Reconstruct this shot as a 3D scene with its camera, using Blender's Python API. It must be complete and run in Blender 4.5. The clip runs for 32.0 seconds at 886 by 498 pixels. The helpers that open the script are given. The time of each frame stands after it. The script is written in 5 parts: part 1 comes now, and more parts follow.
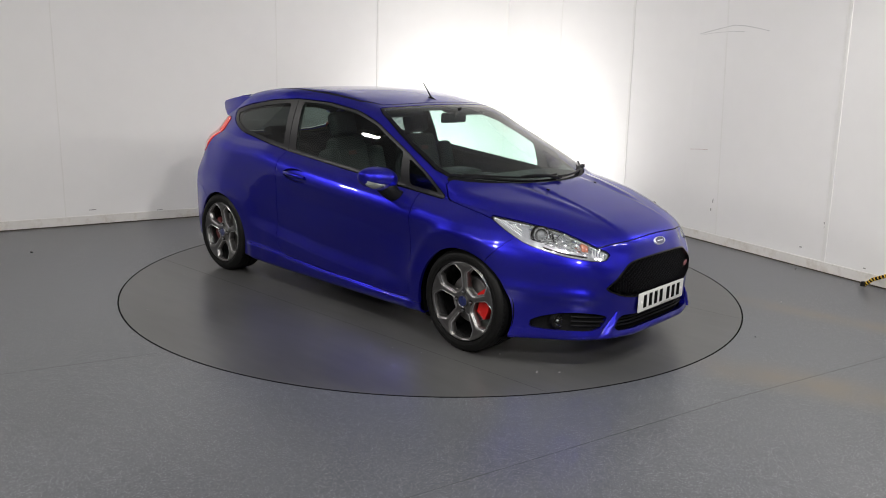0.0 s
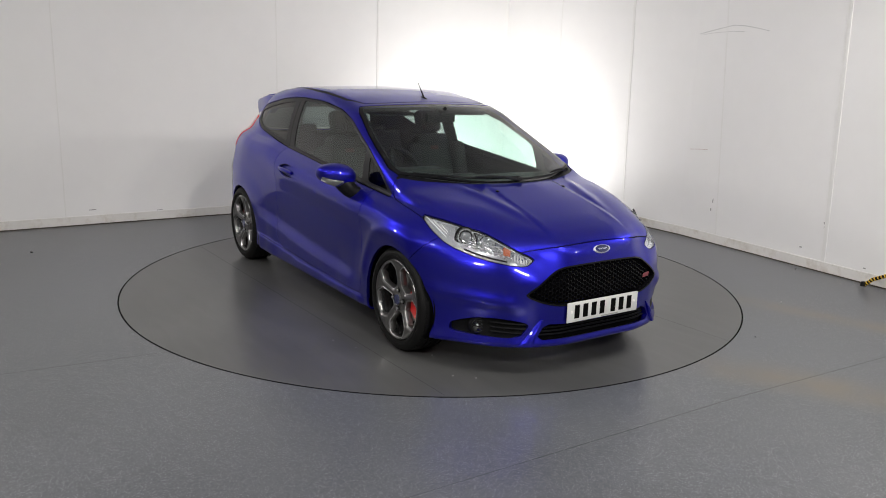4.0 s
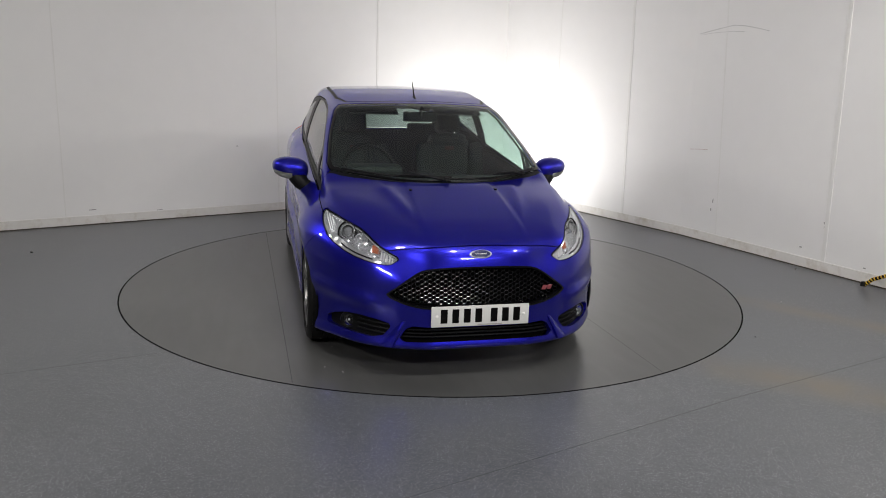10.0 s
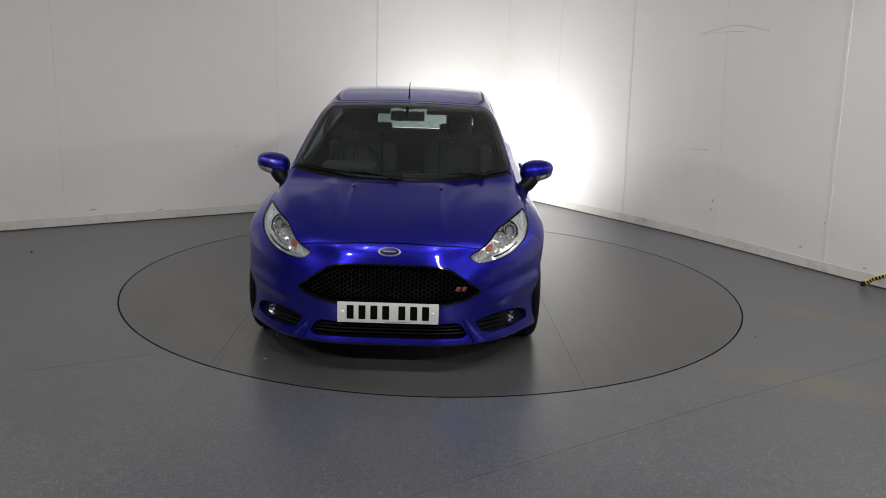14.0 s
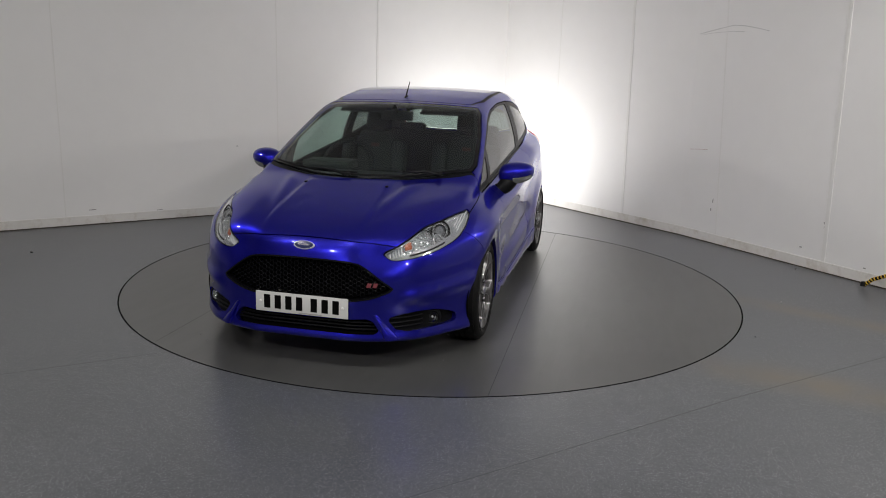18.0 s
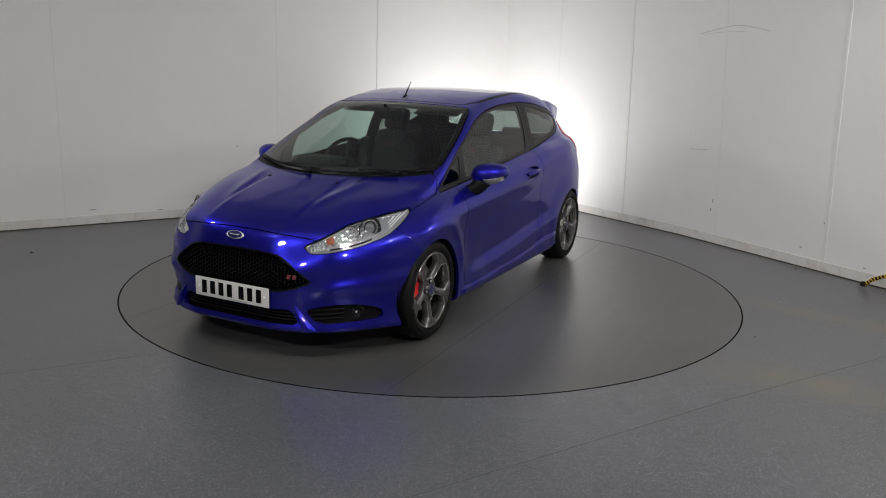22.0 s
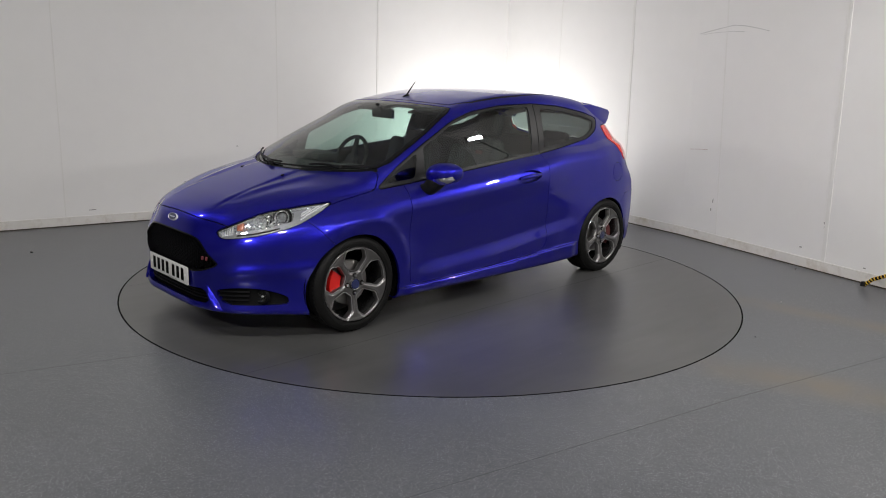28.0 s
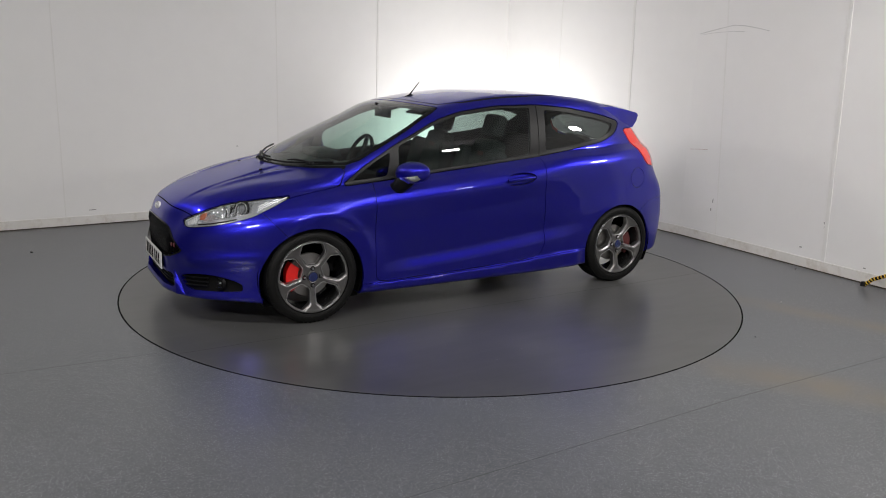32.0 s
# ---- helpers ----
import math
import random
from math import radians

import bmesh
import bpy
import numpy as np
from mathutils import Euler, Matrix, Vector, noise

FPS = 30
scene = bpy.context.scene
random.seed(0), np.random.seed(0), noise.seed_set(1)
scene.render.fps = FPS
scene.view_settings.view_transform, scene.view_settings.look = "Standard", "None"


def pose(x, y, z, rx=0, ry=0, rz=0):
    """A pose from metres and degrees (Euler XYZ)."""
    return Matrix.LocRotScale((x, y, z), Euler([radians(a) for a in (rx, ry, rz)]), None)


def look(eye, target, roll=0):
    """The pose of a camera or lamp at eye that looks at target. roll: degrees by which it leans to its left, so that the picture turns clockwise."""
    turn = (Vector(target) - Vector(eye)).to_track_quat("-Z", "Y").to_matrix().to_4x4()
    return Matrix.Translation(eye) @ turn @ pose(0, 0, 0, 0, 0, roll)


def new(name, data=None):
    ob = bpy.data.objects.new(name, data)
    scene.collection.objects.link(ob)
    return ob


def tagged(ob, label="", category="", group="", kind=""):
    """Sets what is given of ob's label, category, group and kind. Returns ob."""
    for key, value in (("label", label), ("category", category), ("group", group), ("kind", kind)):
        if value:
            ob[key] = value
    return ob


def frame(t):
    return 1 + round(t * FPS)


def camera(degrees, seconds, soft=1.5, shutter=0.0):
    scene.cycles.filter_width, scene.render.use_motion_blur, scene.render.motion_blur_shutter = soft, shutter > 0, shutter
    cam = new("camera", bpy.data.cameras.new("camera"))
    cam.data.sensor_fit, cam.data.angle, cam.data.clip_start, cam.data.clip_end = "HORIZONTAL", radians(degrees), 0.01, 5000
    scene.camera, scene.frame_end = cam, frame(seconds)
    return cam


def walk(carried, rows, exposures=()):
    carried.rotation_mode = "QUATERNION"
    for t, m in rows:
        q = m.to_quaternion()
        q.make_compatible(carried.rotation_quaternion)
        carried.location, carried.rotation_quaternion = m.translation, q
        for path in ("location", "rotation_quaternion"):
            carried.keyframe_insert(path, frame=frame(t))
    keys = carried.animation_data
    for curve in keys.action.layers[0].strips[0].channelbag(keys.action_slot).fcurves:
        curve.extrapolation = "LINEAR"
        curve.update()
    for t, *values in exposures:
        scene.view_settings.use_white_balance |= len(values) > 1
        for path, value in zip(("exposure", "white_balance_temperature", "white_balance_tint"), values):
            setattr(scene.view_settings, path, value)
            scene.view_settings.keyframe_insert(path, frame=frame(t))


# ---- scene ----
# The camera stands still before a turntable; the turntable's centre is the origin.
EYE = Vector((0.0, -5.91, 1.592))
YAW, PITCH = radians(0.711), radians(-12.901)
AIM = EYE + Vector((math.sin(YAW) * math.cos(PITCH), math.cos(YAW) * math.cos(PITCH), math.sin(PITCH)))
cam = camera(58.33, 32.0, soft=1.0)
walk(cam, [(0.0, look(EYE, AIM, 1.713)), (32.0, look(EYE, AIM, 1.713))],
     exposures=[(0, 0.08), (3, 0.07), (6, 0.03), (9, -0.21), (12.9, -0.21), (14, -0.49), (17, -0.48), (20, -0.50), (25, -0.46), (28, -0.21), (32, -0.16)])

# Seconds and degrees by which the car's nose has swung past the camera.
TURN = [(0, -46.73), (3, -36.62), (6, -26.5), (9, -16.34), (13, -2.69), (16, 7.5), (19, 17.68), (23, 31.11), (28, 47.55), (32, 60.55)]

# ------------------------------------------------------------------ light
world = bpy.data.worlds.new("world")
scene.world = world
world.use_nodes = True
world.node_tree.nodes["Background"].inputs[0].default_value = (0.5, 0.55, 0.6, 1)
world.node_tree.nodes["Background"].inputs[1].default_value = 0.02


def area(name, eye, target, sx, sy, watts, colour=(1, 0.97, 0.93), spread=180):
    data = bpy.data.lights.new(name, "AREA")
    data.shape, data.size, data.size_y, data.energy, data.color = "RECTANGLE", sx, sy, watts, colour
    data.spread = radians(spread)
    ob = new(name, data)
    ob.matrix_world = look(eye, target)
    return ob


CEILING = 3.3
PANELS = [(-2.6, -6.2, 0, 172), (2.4, -6.4, 0, 198)]
SIDE_PANEL = (4.4, -3.1)
# lamp heads on stands at either side
HEADS = [((-3.30, -0.64, 2.44), (0, 0.2, 0.5)), ((3.57, -0.48, 2.48), (0, 0.2, 0.5))]
for (eye, aim), watts in zip(HEADS, (13, 15)):
    area("stand_light", eye, aim, 0.19, 0.12, watts, spread=125)
for px, py, turn, watts in PANELS:
    ob = area("panel_light", (px, py, CEILING - 0.07), (px, py, 0), 0.60, 0.28, watts)
    ob.matrix_world = pose(px, py, CEILING - 0.07, 0, 0, turn)
SIDE_LAMP = look((*SIDE_PANEL, CEILING - 0.25), (1.0, 0.2, 0.6))
ob = area("side_lamp_light", (0, 0, 0), (0, 1, 0), 0.28, 0.17, 8)
ob.matrix_world = SIDE_LAMP
SPOTS = [(-2.6, -3.2), (-0.9, -3.5), (0.9, -3.5), (2.6, -3.2)]
for px, py in SPOTS:
    area("spot_light", (px, py, CEILING - 0.1), (px * 0.8, 1.2, 0.6), 0.14, 0.14, 25 if px < 0 else 42, spread=160)
# a flood lamp on the floor behind the turntable, turned to the corner
area("corner_flood", (0.42, 2.85, 0.25), (0.85, 4.3, 1.25), 0.4, 0.3, 46, (1, 0.98, 0.96))

# ------------------------------------------------------------------ materials


def material(name, base, rough=0.5, metal=0.0, coat=0.0, spec=0.5, vary=0.0, scale=8.0, bump=0.0, bump_scale=200.0, emit=0.0):
    """A principled material with colour that varies at two scales, and a fine relief."""
    m = bpy.data.materials.new(name)
    m.use_nodes = True
    nt = m.node_tree
    b = nt.nodes["Principled BSDF"]
    b.inputs["Base Color"].default_value = (*base, 1)
    b.inputs["Roughness"].default_value = rough
    b.inputs["Metallic"].default_value = metal
    b.inputs["Specular IOR Level"].default_value = spec
    b.inputs["Coat Weight"].default_value = coat
    b.inputs["Coat Roughness"].default_value = 0.03
    if emit:
        b.inputs["Emission Color"].default_value = (*base, 1)
        b.inputs["Emission Strength"].default_value = emit
    tc = nt.nodes.new("ShaderNodeTexCoord")
    if vary:
        total = None
        for k, w in ((1.0, 1.0), (9.0, 0.6)):
            n = nt.nodes.new("ShaderNodeTexNoise")
            n.inputs["Scale"].default_value = scale * k
            n.inputs["Detail"].default_value = 4
            nt.links.new(tc.outputs["Object"], n.inputs["Vector"])
            a = nt.nodes.new("ShaderNodeMath")
            a.operation = "MULTIPLY_ADD"
            a.inputs[1].default_value = w * vary * 2
            nt.links.new(n.outputs["Fac"], a.inputs[0])
            if total:
                nt.links.new(total.outputs[0], a.inputs[2])
            else:
                a.inputs[2].default_value = 1 - 1.6 * vary
            total = a
        mix = nt.nodes.new("ShaderNodeVectorMath")
        mix.operation = "SCALE"
        mix.inputs[0].default_value = base
        nt.links.new(total.outputs[0], mix.inputs["Scale"])
        nt.links.new(mix.outputs[0], b.inputs["Base Color"])
    if bump:
        n = nt.nodes.new("ShaderNodeTexNoise")
        n.inputs["Scale"].default_value = bump_scale
        nt.links.new(tc.outputs["Object"], n.inputs["Vector"])
        bp = nt.nodes.new("ShaderNodeBump")
        bp.inputs["Strength"].default_value = bump
        bp.inputs["Distance"].default_value = 0.002
        nt.links.new(n.outputs["Fac"], bp.inputs["Height"])
        nt.links.new(bp.outputs[0], b.inputs["Normal"])
    return m


def floor_material(name, dust=0.0, fleck=1.0, cloud=0.14, tone=(1, 1, 1), smears=0.035):
    """Grey speckled safety vinyl: flakes, scuffs, dull wear in the sheen."""
    m = material(name, (0.075, 0.077, 0.082), 0.3, spec=0.80)
    nt = m.node_tree
    b = nt.nodes["Principled BSDF"]
    tc = nt.nodes.new("ShaderNodeTexCoord")
    vor = nt.nodes.new("ShaderNodeTexVoronoi")
    vor.inputs["Scale"].default_value = 180
    nt.links.new(tc.outputs["Object"], vor.inputs["Vector"])
    ramp = nt.nodes.new("ShaderNodeValToRGB")
    e = ramp.color_ramp.elements
    e[0].position, e[0].color = 0.0, (*[(c - d * fleck) * k for c, d, k in zip((0.089, 0.094, 0.102), (0.032, 0.032, 0.030), tone)], 1)
    e[1].position, e[1].color = 1.0, (*[(c + 0.012 * fleck) * k for c, k in zip((0.099, 0.105, 0.115), tone)], 1)
    sep = nt.nodes.new("ShaderNodeSeparateColor")
    nt.links.new(vor.outputs["Color"], sep.inputs[0])
    nt.links.new(sep.outputs[0], ramp.inputs[0])
    # a pale grain sits in some of the cells only
    some = nt.nodes.new("ShaderNodeMapRange")
    some.inputs[1].default_value, some.inputs[2].default_value = 0.65, 0.71
    nt.links.new(sep.outputs[1], some.inputs[0])
    grain = nt.nodes.new("ShaderNodeMapRange")
    grain.inputs[1].default_value, grain.inputs[2].default_value, grain.inputs[3].default_value, grain.inputs[4].default_value = 0.18, 0.42, 1, 0
    nt.links.new(vor.outputs["Distance"], grain.inputs[0])
    both = nt.nodes.new("ShaderNodeMath")
    both.operation = "MULTIPLY"
    nt.links.new(some.outputs[0], both.inputs[0])
    nt.links.new(grain.outputs[0], both.inputs[1])
    amount = nt.nodes.new("ShaderNodeMath")
    amount.operation = "MULTIPLY"
    amount.inputs[1].default_value = fleck
    nt.links.new(both.outputs[0], amount.inputs[0])
    speck = nt.nodes.new("ShaderNodeMix")
    speck.data_type = "RGBA"
    speck.inputs["B"].default_value = (0.45, 0.45, 0.47, 1)
    nt.links.new(amount.outputs[0], speck.inputs["Factor"])
    nt.links.new(ramp.outputs[0], speck.inputs["A"])
    big = nt.nodes.new("ShaderNodeTexNoise")
    big.inputs["Scale"].default_value = 0.9
    big.inputs["Detail"].default_value = 5
    nt.links.new(tc.outputs["Object"], big.inputs["Vector"])
    mr = nt.nodes.new("ShaderNodeMapRange")
    mr.inputs[1].default_value, mr.inputs[2].default_value, mr.inputs[3].default_value, mr.inputs[4].default_value = 0.3, 0.7, 1 - cloud, 1 + cloud
    nt.links.new(big.outputs["Fac"], mr.inputs[0])
    mul = nt.nodes.new("ShaderNodeVectorMath")
    mul.operation = "SCALE"
    if fleck > 0.1:
        nt.links.new(speck.outputs["Result"], mul.inputs[0])
    else:
        mul.inputs[0].default_value = [0.088 * k for k in tone]
    nt.links.new(mr.outputs[0], mul.inputs["Scale"])
    # brown dust, trodden in along two tracks
    dn = nt.nodes.new("ShaderNodeTexNoise")
    dn.inputs["Scale"].default_value, dn.inputs["Detail"].default_value, dn.inputs["Roughness"].default_value = 2.6, 5, 0.6
    nt.links.new(tc.outputs["Object"], dn.inputs["Vector"])
    tracks = None
    for start, along, wide in (((2.2, -0.31, 0), (0.77, -0.64, 0), 0.20), ((1.45, -1.62, 0), (0.87, -0.49, 0), 0.30)):
        rel = nt.nodes.new("ShaderNodeVectorMath")
        rel.operation = "SUBTRACT"
        rel.inputs[1].default_value = start
        nt.links.new(tc.outputs["Object"], rel.inputs[0])
        off = nt.nodes.new("ShaderNodeVectorMath")
        off.operation = "DOT_PRODUCT"
        off.inputs[1].default_value = (-along[1], along[0], 0)
        nt.links.new(rel.outputs[0], off.inputs[0])
        size = nt.nodes.new("ShaderNodeMath")
        size.operation = "ABSOLUTE"
        nt.links.new(off.outputs["Value"], size.inputs[0])
        near = nt.nodes.new("ShaderNodeMapRange")
        near.interpolation_type = "SMOOTHSTEP"
        near.inputs[1].default_value, near.inputs[2].default_value, near.inputs[3].default_value, near.inputs[4].default_value = 0.0, wide, 1, 0
        nt.links.new(size.outputs[0], near.inputs[0])
        way = nt.nodes.new("ShaderNodeVectorMath")
        way.operation = "DOT_PRODUCT"
        way.inputs[1].default_value = along
        nt.links.new(rel.outputs[0], way.inputs[0])
        begin = nt.nodes.new("ShaderNodeMapRange")
        begin.interpolation_type = "SMOOTHSTEP"
        begin.inputs[1].default_value, begin.inputs[2].default_value = -0.3, 0.4
        nt.links.new(way.outputs["Value"], begin.inputs[0])
        both3 = nt.nodes.new("ShaderNodeMath")
        both3.operation = "MULTIPLY"
        nt.links.new(near.outputs[0], both3.inputs[0])
        nt.links.new(begin.outputs[0], both3.inputs[1])
        if tracks:
            top = nt.nodes.new("ShaderNodeMath")
            top.operation = "MAXIMUM"
            nt.links.new(tracks.outputs[0], top.inputs[0])
            nt.links.new(both3.outputs[0], top.inputs[1])
            tracks = top
        else:
            tracks = both3
    patch = nt.nodes.new("ShaderNodeMapRange")
    patch.inputs[1].default_value, patch.inputs[2].default_value, patch.inputs[3].default_value, patch.inputs[4].default_value = 0.32, 0.62, 0.2, dust
    if not dust:
        patch.inputs[3].default_value = 0
    nt.links.new(dn.outputs["Fac"], patch.inputs[0])
    amt = nt.nodes.new("ShaderNodeMath")
    amt.operation = "MULTIPLY"
    nt.links.new(tracks.outputs[0], amt.inputs[0])
    nt.links.new(patch.outputs[0], amt.inputs[1])
    mixd = nt.nodes.new("ShaderNodeMix")
    mixd.data_type = "RGBA"
    mixd.inputs["B"].default_value = (0.155, 0.125, 0.085, 1)
    nt.links.new(amt.outputs[0], mixd.inputs["Factor"])
    nt.links.new(mul.outputs[0], mixd.inputs["A"])
    nt.links.new(mixd.outputs["Result"], b.inputs["Base Color"])
    rr = nt.nodes.new("ShaderNodeMapRange")
    rr.inputs[1].default_value, rr.inputs[2].default_value, rr.inputs[3].default_value, rr.inputs[4].default_value = 0.3, 0.7, 0.28, 0.33
    nt.links.new(big.outputs["Fac"], rr.inputs[0])
    nt.links.new(rr.outputs[0], b.inputs["Roughness"])
    # slow unevenness of the sheet, seen in the sheen
    wave = nt.nodes.new("ShaderNodeTexNoise")
    wave.inputs["Scale"].default_value, wave.inputs["Detail"].default_value = 7, 3
    nt.links.new(tc.outputs["Object"], wave.inputs["Vector"])
    slow = nt.nodes.new("ShaderNodeBump")
    slow.inputs["Strength"].default_value, slow.inputs["Distance"].default_value = 0.5, 0.002 * cloud
    nt.links.new(wave.outputs["Fac"], slow.inputs["Height"])
    nt.links.new(slow.outputs[0], b.inputs["Normal"])
    # smears of drag and wiping
    stretch = nt.nodes.new("ShaderNodeVectorMath")
    stretch.operation = "MULTIPLY"
    stretch.inputs[1].default_value = (2.2, 11, 1)
    nt.links.new(tc.outputs["Object"], stretch.inputs[0])
    smear = nt.nodes.new("ShaderNodeTexNoise")
    smear.inputs["Scale"].default_value, smear.inputs["Detail"].default_value, smear.inputs["Distortion"].default_value = 1.0, 3, 0.6
    nt.links.new(stretch.outputs[0], smear.inputs["Vector"])
    sm = nt.nodes.new("ShaderNodeMapRange")
    sm.inputs[1].default_value, sm.inputs[2].default_value, sm.inputs[3].default_value, sm.inputs[4].default_value = 0.25, 0.75, 1 - smears, 1 + smears
    nt.links.new(smear.outputs["Fac"], sm.inputs[0])
    both2 = nt.nodes.new("ShaderNodeMath")
    both2.operation = "MULTIPLY"
    nt.links.new(sm.outputs[0], both2.inputs[0])
    nt.links.new(mr.outputs[0], both2.inputs[1])
    nt.links.new(both2.outputs[0], mul.inputs["Scale"])
    return m


def glass_material(name, tint, gloss=1.0):
    """A thin clear pane: tinted see-through with mirror gloss by Fresnel."""
    m = bpy.data.materials.new(name)
    m.use_nodes = True
    nt = m.node_tree
    nt.nodes.remove(nt.nodes["Principled BSDF"])
    out = nt.nodes["Material Output"]
    tr = nt.nodes.new("ShaderNodeBsdfTransparent")
    tr.inputs[0].default_value = (*tint, 1)
    gl = nt.nodes.new("ShaderNodeBsdfGlossy")
    gl.inputs["Roughness"].default_value = 0.01
    fr = nt.nodes.new("ShaderNodeLayerWeight")
    fr.inputs["Blend"].default_value = 0.5
    pw = nt.nodes.new("ShaderNodeMath")
    pw.operation = "POWER"
    pw.inputs[1].default_value = 5.0
    mu = nt.nodes.new("ShaderNodeMath")
    mu.operation = "MULTIPLY_ADD"
    mu.inputs[1].default_value, mu.inputs[2].default_value = 0.9 * gloss, 0.08 * gloss
    mx = nt.nodes.new("ShaderNodeMixShader")
    nt.links.new(fr.outputs["Facing"], pw.inputs[0])
    nt.links.new(pw.outputs[0], mu.inputs[0])
    nt.links.new(mu.outputs[0], mx.inputs[0])
    nt.links.new(tr.outputs[0], mx.inputs[1])
    nt.links.new(gl.outputs[0], mx.inputs[2])
    nt.links.new(mx.outputs[0], out.inputs[0])
    return m


def paint_material(name):
    """Deep blue pearl lacquer: metal flakes under a clear coat."""
    m = material(name, (0.011, 0.010, 0.30), 0.31, 0.8, 1.0)
    nt = m.node_tree
    b = nt.nodes["Principled BSDF"]
    tc = nt.nodes.new("ShaderNodeTexCoord")
    v = nt.nodes.new("ShaderNodeTexVoronoi")
    v.inputs["Scale"].default_value = 900
    nt.links.new(tc.outputs["Object"], v.inputs["Vector"])
    mr = nt.nodes.new("ShaderNodeMapRange")
    mr.inputs[3].default_value, mr.inputs[4].default_value = 0.75, 1.25
    sep = nt.nodes.new("ShaderNodeSeparateColor")
    nt.links.new(v.outputs["Color"], sep.inputs[0])
    nt.links.new(sep.outputs[0], mr.inputs[0])
    sc = nt.nodes.new("ShaderNodeVectorMath")
    sc.operation = "SCALE"
    sc.inputs[0].default_value = (0.012, 0.011, 0.31)
    nt.links.new(mr.outputs[0], sc.inputs["Scale"])
    nt.links.new(sc.outputs[0], b.inputs["Base Color"])
    b.inputs["Specular Tint"].default_value = (0.12, 0.12, 0.75, 1)
    b.inputs["Coat IOR"].default_value = 1.47
    b.inputs["Coat Roughness"].default_value = 0.015
    return m


M_WALL = material("white_wall_board", (0.86, 0.85, 0.84), 0.55, vary=0.03, scale=0.7, bump=0.05, bump_scale=40)
M_TRIM = material("white_trim", (0.82, 0.81, 0.79), 0.4, vary=0.04, scale=3)
# unseen walls: their tones are set for what paint and glass reflect
M_UNSEEN_BACK = material("unseen_back_wall", (0.20, 0.20, 0.205), 0.8, vary=0.1, scale=2)
M_UNSEEN_SIDE = material("unseen_side_wall", (0.50, 0.50, 0.505), 0.8, vary=0.1, scale=2)
M_SKIRT = material("cream_skirting", (0.74, 0.72, 0.69), 0.5, vary=0.08, scale=3)
for nt in (M_SKIRT.node_tree,):
    # brown rub marks in uneven patches along the board
    tco = nt.nodes.new("ShaderNodeTexCoord")
    rub = nt.nodes.new("ShaderNodeTexNoise")
    rub.inputs["Scale"].default_value, rub.inputs["Detail"].default_value, rub.inputs["Roughness"].default_value = 4.5, 6, 0.68
    nt.links.new(tco.outputs["Object"], rub.inputs["Vector"])
    much = nt.nodes.new("ShaderNodeMapRange")
    much.inputs[1].default_value, much.inputs[2].default_value, much.inputs[3].default_value, much.inputs[4].default_value = 0.50, 0.78, 0, 0.7
    nt.links.new(rub.outputs["Fac"], much.inputs[0])
    dirt = nt.nodes.new("ShaderNodeMix")
    dirt.data_type = "RGBA"
    dirt.inputs["B"].default_value = (0.36, 0.28, 0.19, 1)
    bsdf = nt.nodes["Principled BSDF"]
    nt.links.new(bsdf.inputs["Base Color"].links[0].from_socket, dirt.inputs["A"])
    nt.links.new(much.outputs[0], dirt.inputs["Factor"])
    nt.links.new(dirt.outputs["Result"], bsdf.inputs["Base Color"])
M_GRIME = material("brown_grime", (0.07, 0.055, 0.04), 0.8, vary=0.3, scale=6)
M_CEIL = material("ceiling_paint", (0.56, 0.56, 0.565), 0.8, vary=0.03, scale=2)
M_FLOOR = floor_material("speckled_grey_vinyl", 0.75, 0.95, 0.10)
M_TABLE = floor_material("worn_grey_platform", 0.0, 0.06, 0.26, (0.80, 0.80, 0.795), 0.12)
M_YELLOW = material("yellow_tape", (0.62, 0.40, 0.03), 0.45, vary=0.15, scale=40)
M_MARK = material("pencil_grey_scuff", (0.30, 0.29, 0.29), 0.7)
M_FAINT = material("faint_red_scrape", (0.60, 0.50, 0.49), 0.7)
M_GAP = material("black_joint", (0.006, 0.006, 0.006), 0.9, spec=0.05)
M_SEAM = material("floor_weld_line", (0.05, 0.05, 0.052), 0.5)
M_PAINT = paint_material("blue_pearl_lacquer")
M_BLACK = material("black_plastic", (0.006, 0.006, 0.007), 0.42, spec=0.10, vary=0.1, scale=30)
M_SATIN = material("satin_black_trim", (0.013, 0.013, 0.014), 0.40, spec=0.28, vary=0.1, scale=30)
M_DASH = material("soft_dash_plastic", (0.020, 0.021, 0.021), 0.55, spec=0.3, vary=0.15, scale=25, bump=0.1, bump_scale=300)
M_GLOSS = material("gloss_black", (0.004, 0.004, 0.005), 0.12, spec=0.35)
# dull black parts, and sheets that stand in for shade behind openings
M_DARK = material("dull_black_and_shade", (0.003, 0.003, 0.003), 0.9, spec=0.05)
M_RUBBER = material("tyre_rubber", (0.006, 0.006, 0.006), 0.55, spec=0.16, vary=0.15, scale=20)
M_ALLOY = material("grey_alloy", (0.215, 0.21, 0.21), 0.29, 0.95, vary=0.05, scale=20)
# darker than the spokes: shade inside the wheel is put into this colour
M_RIM = material("shaded_rim_barrel", (0.13, 0.13, 0.133), 0.25, 0.95, vary=0.1, scale=20)
M_DULLRED = material("dull_red", (0.07, 0.010, 0.010), 0.6)
M_SAIL = glass_material("black_glass", (0.10, 0.11, 0.11))
M_BRIGHT = material("machined_edge", (0.55, 0.55, 0.56), 0.3, 1.0)
M_CHROME = material("chrome", (0.85, 0.86, 0.87), 0.06, 1.0)
M_SILVER = material("silvered_plastic", (0.84, 0.85, 0.87), 0.10, 0.85)
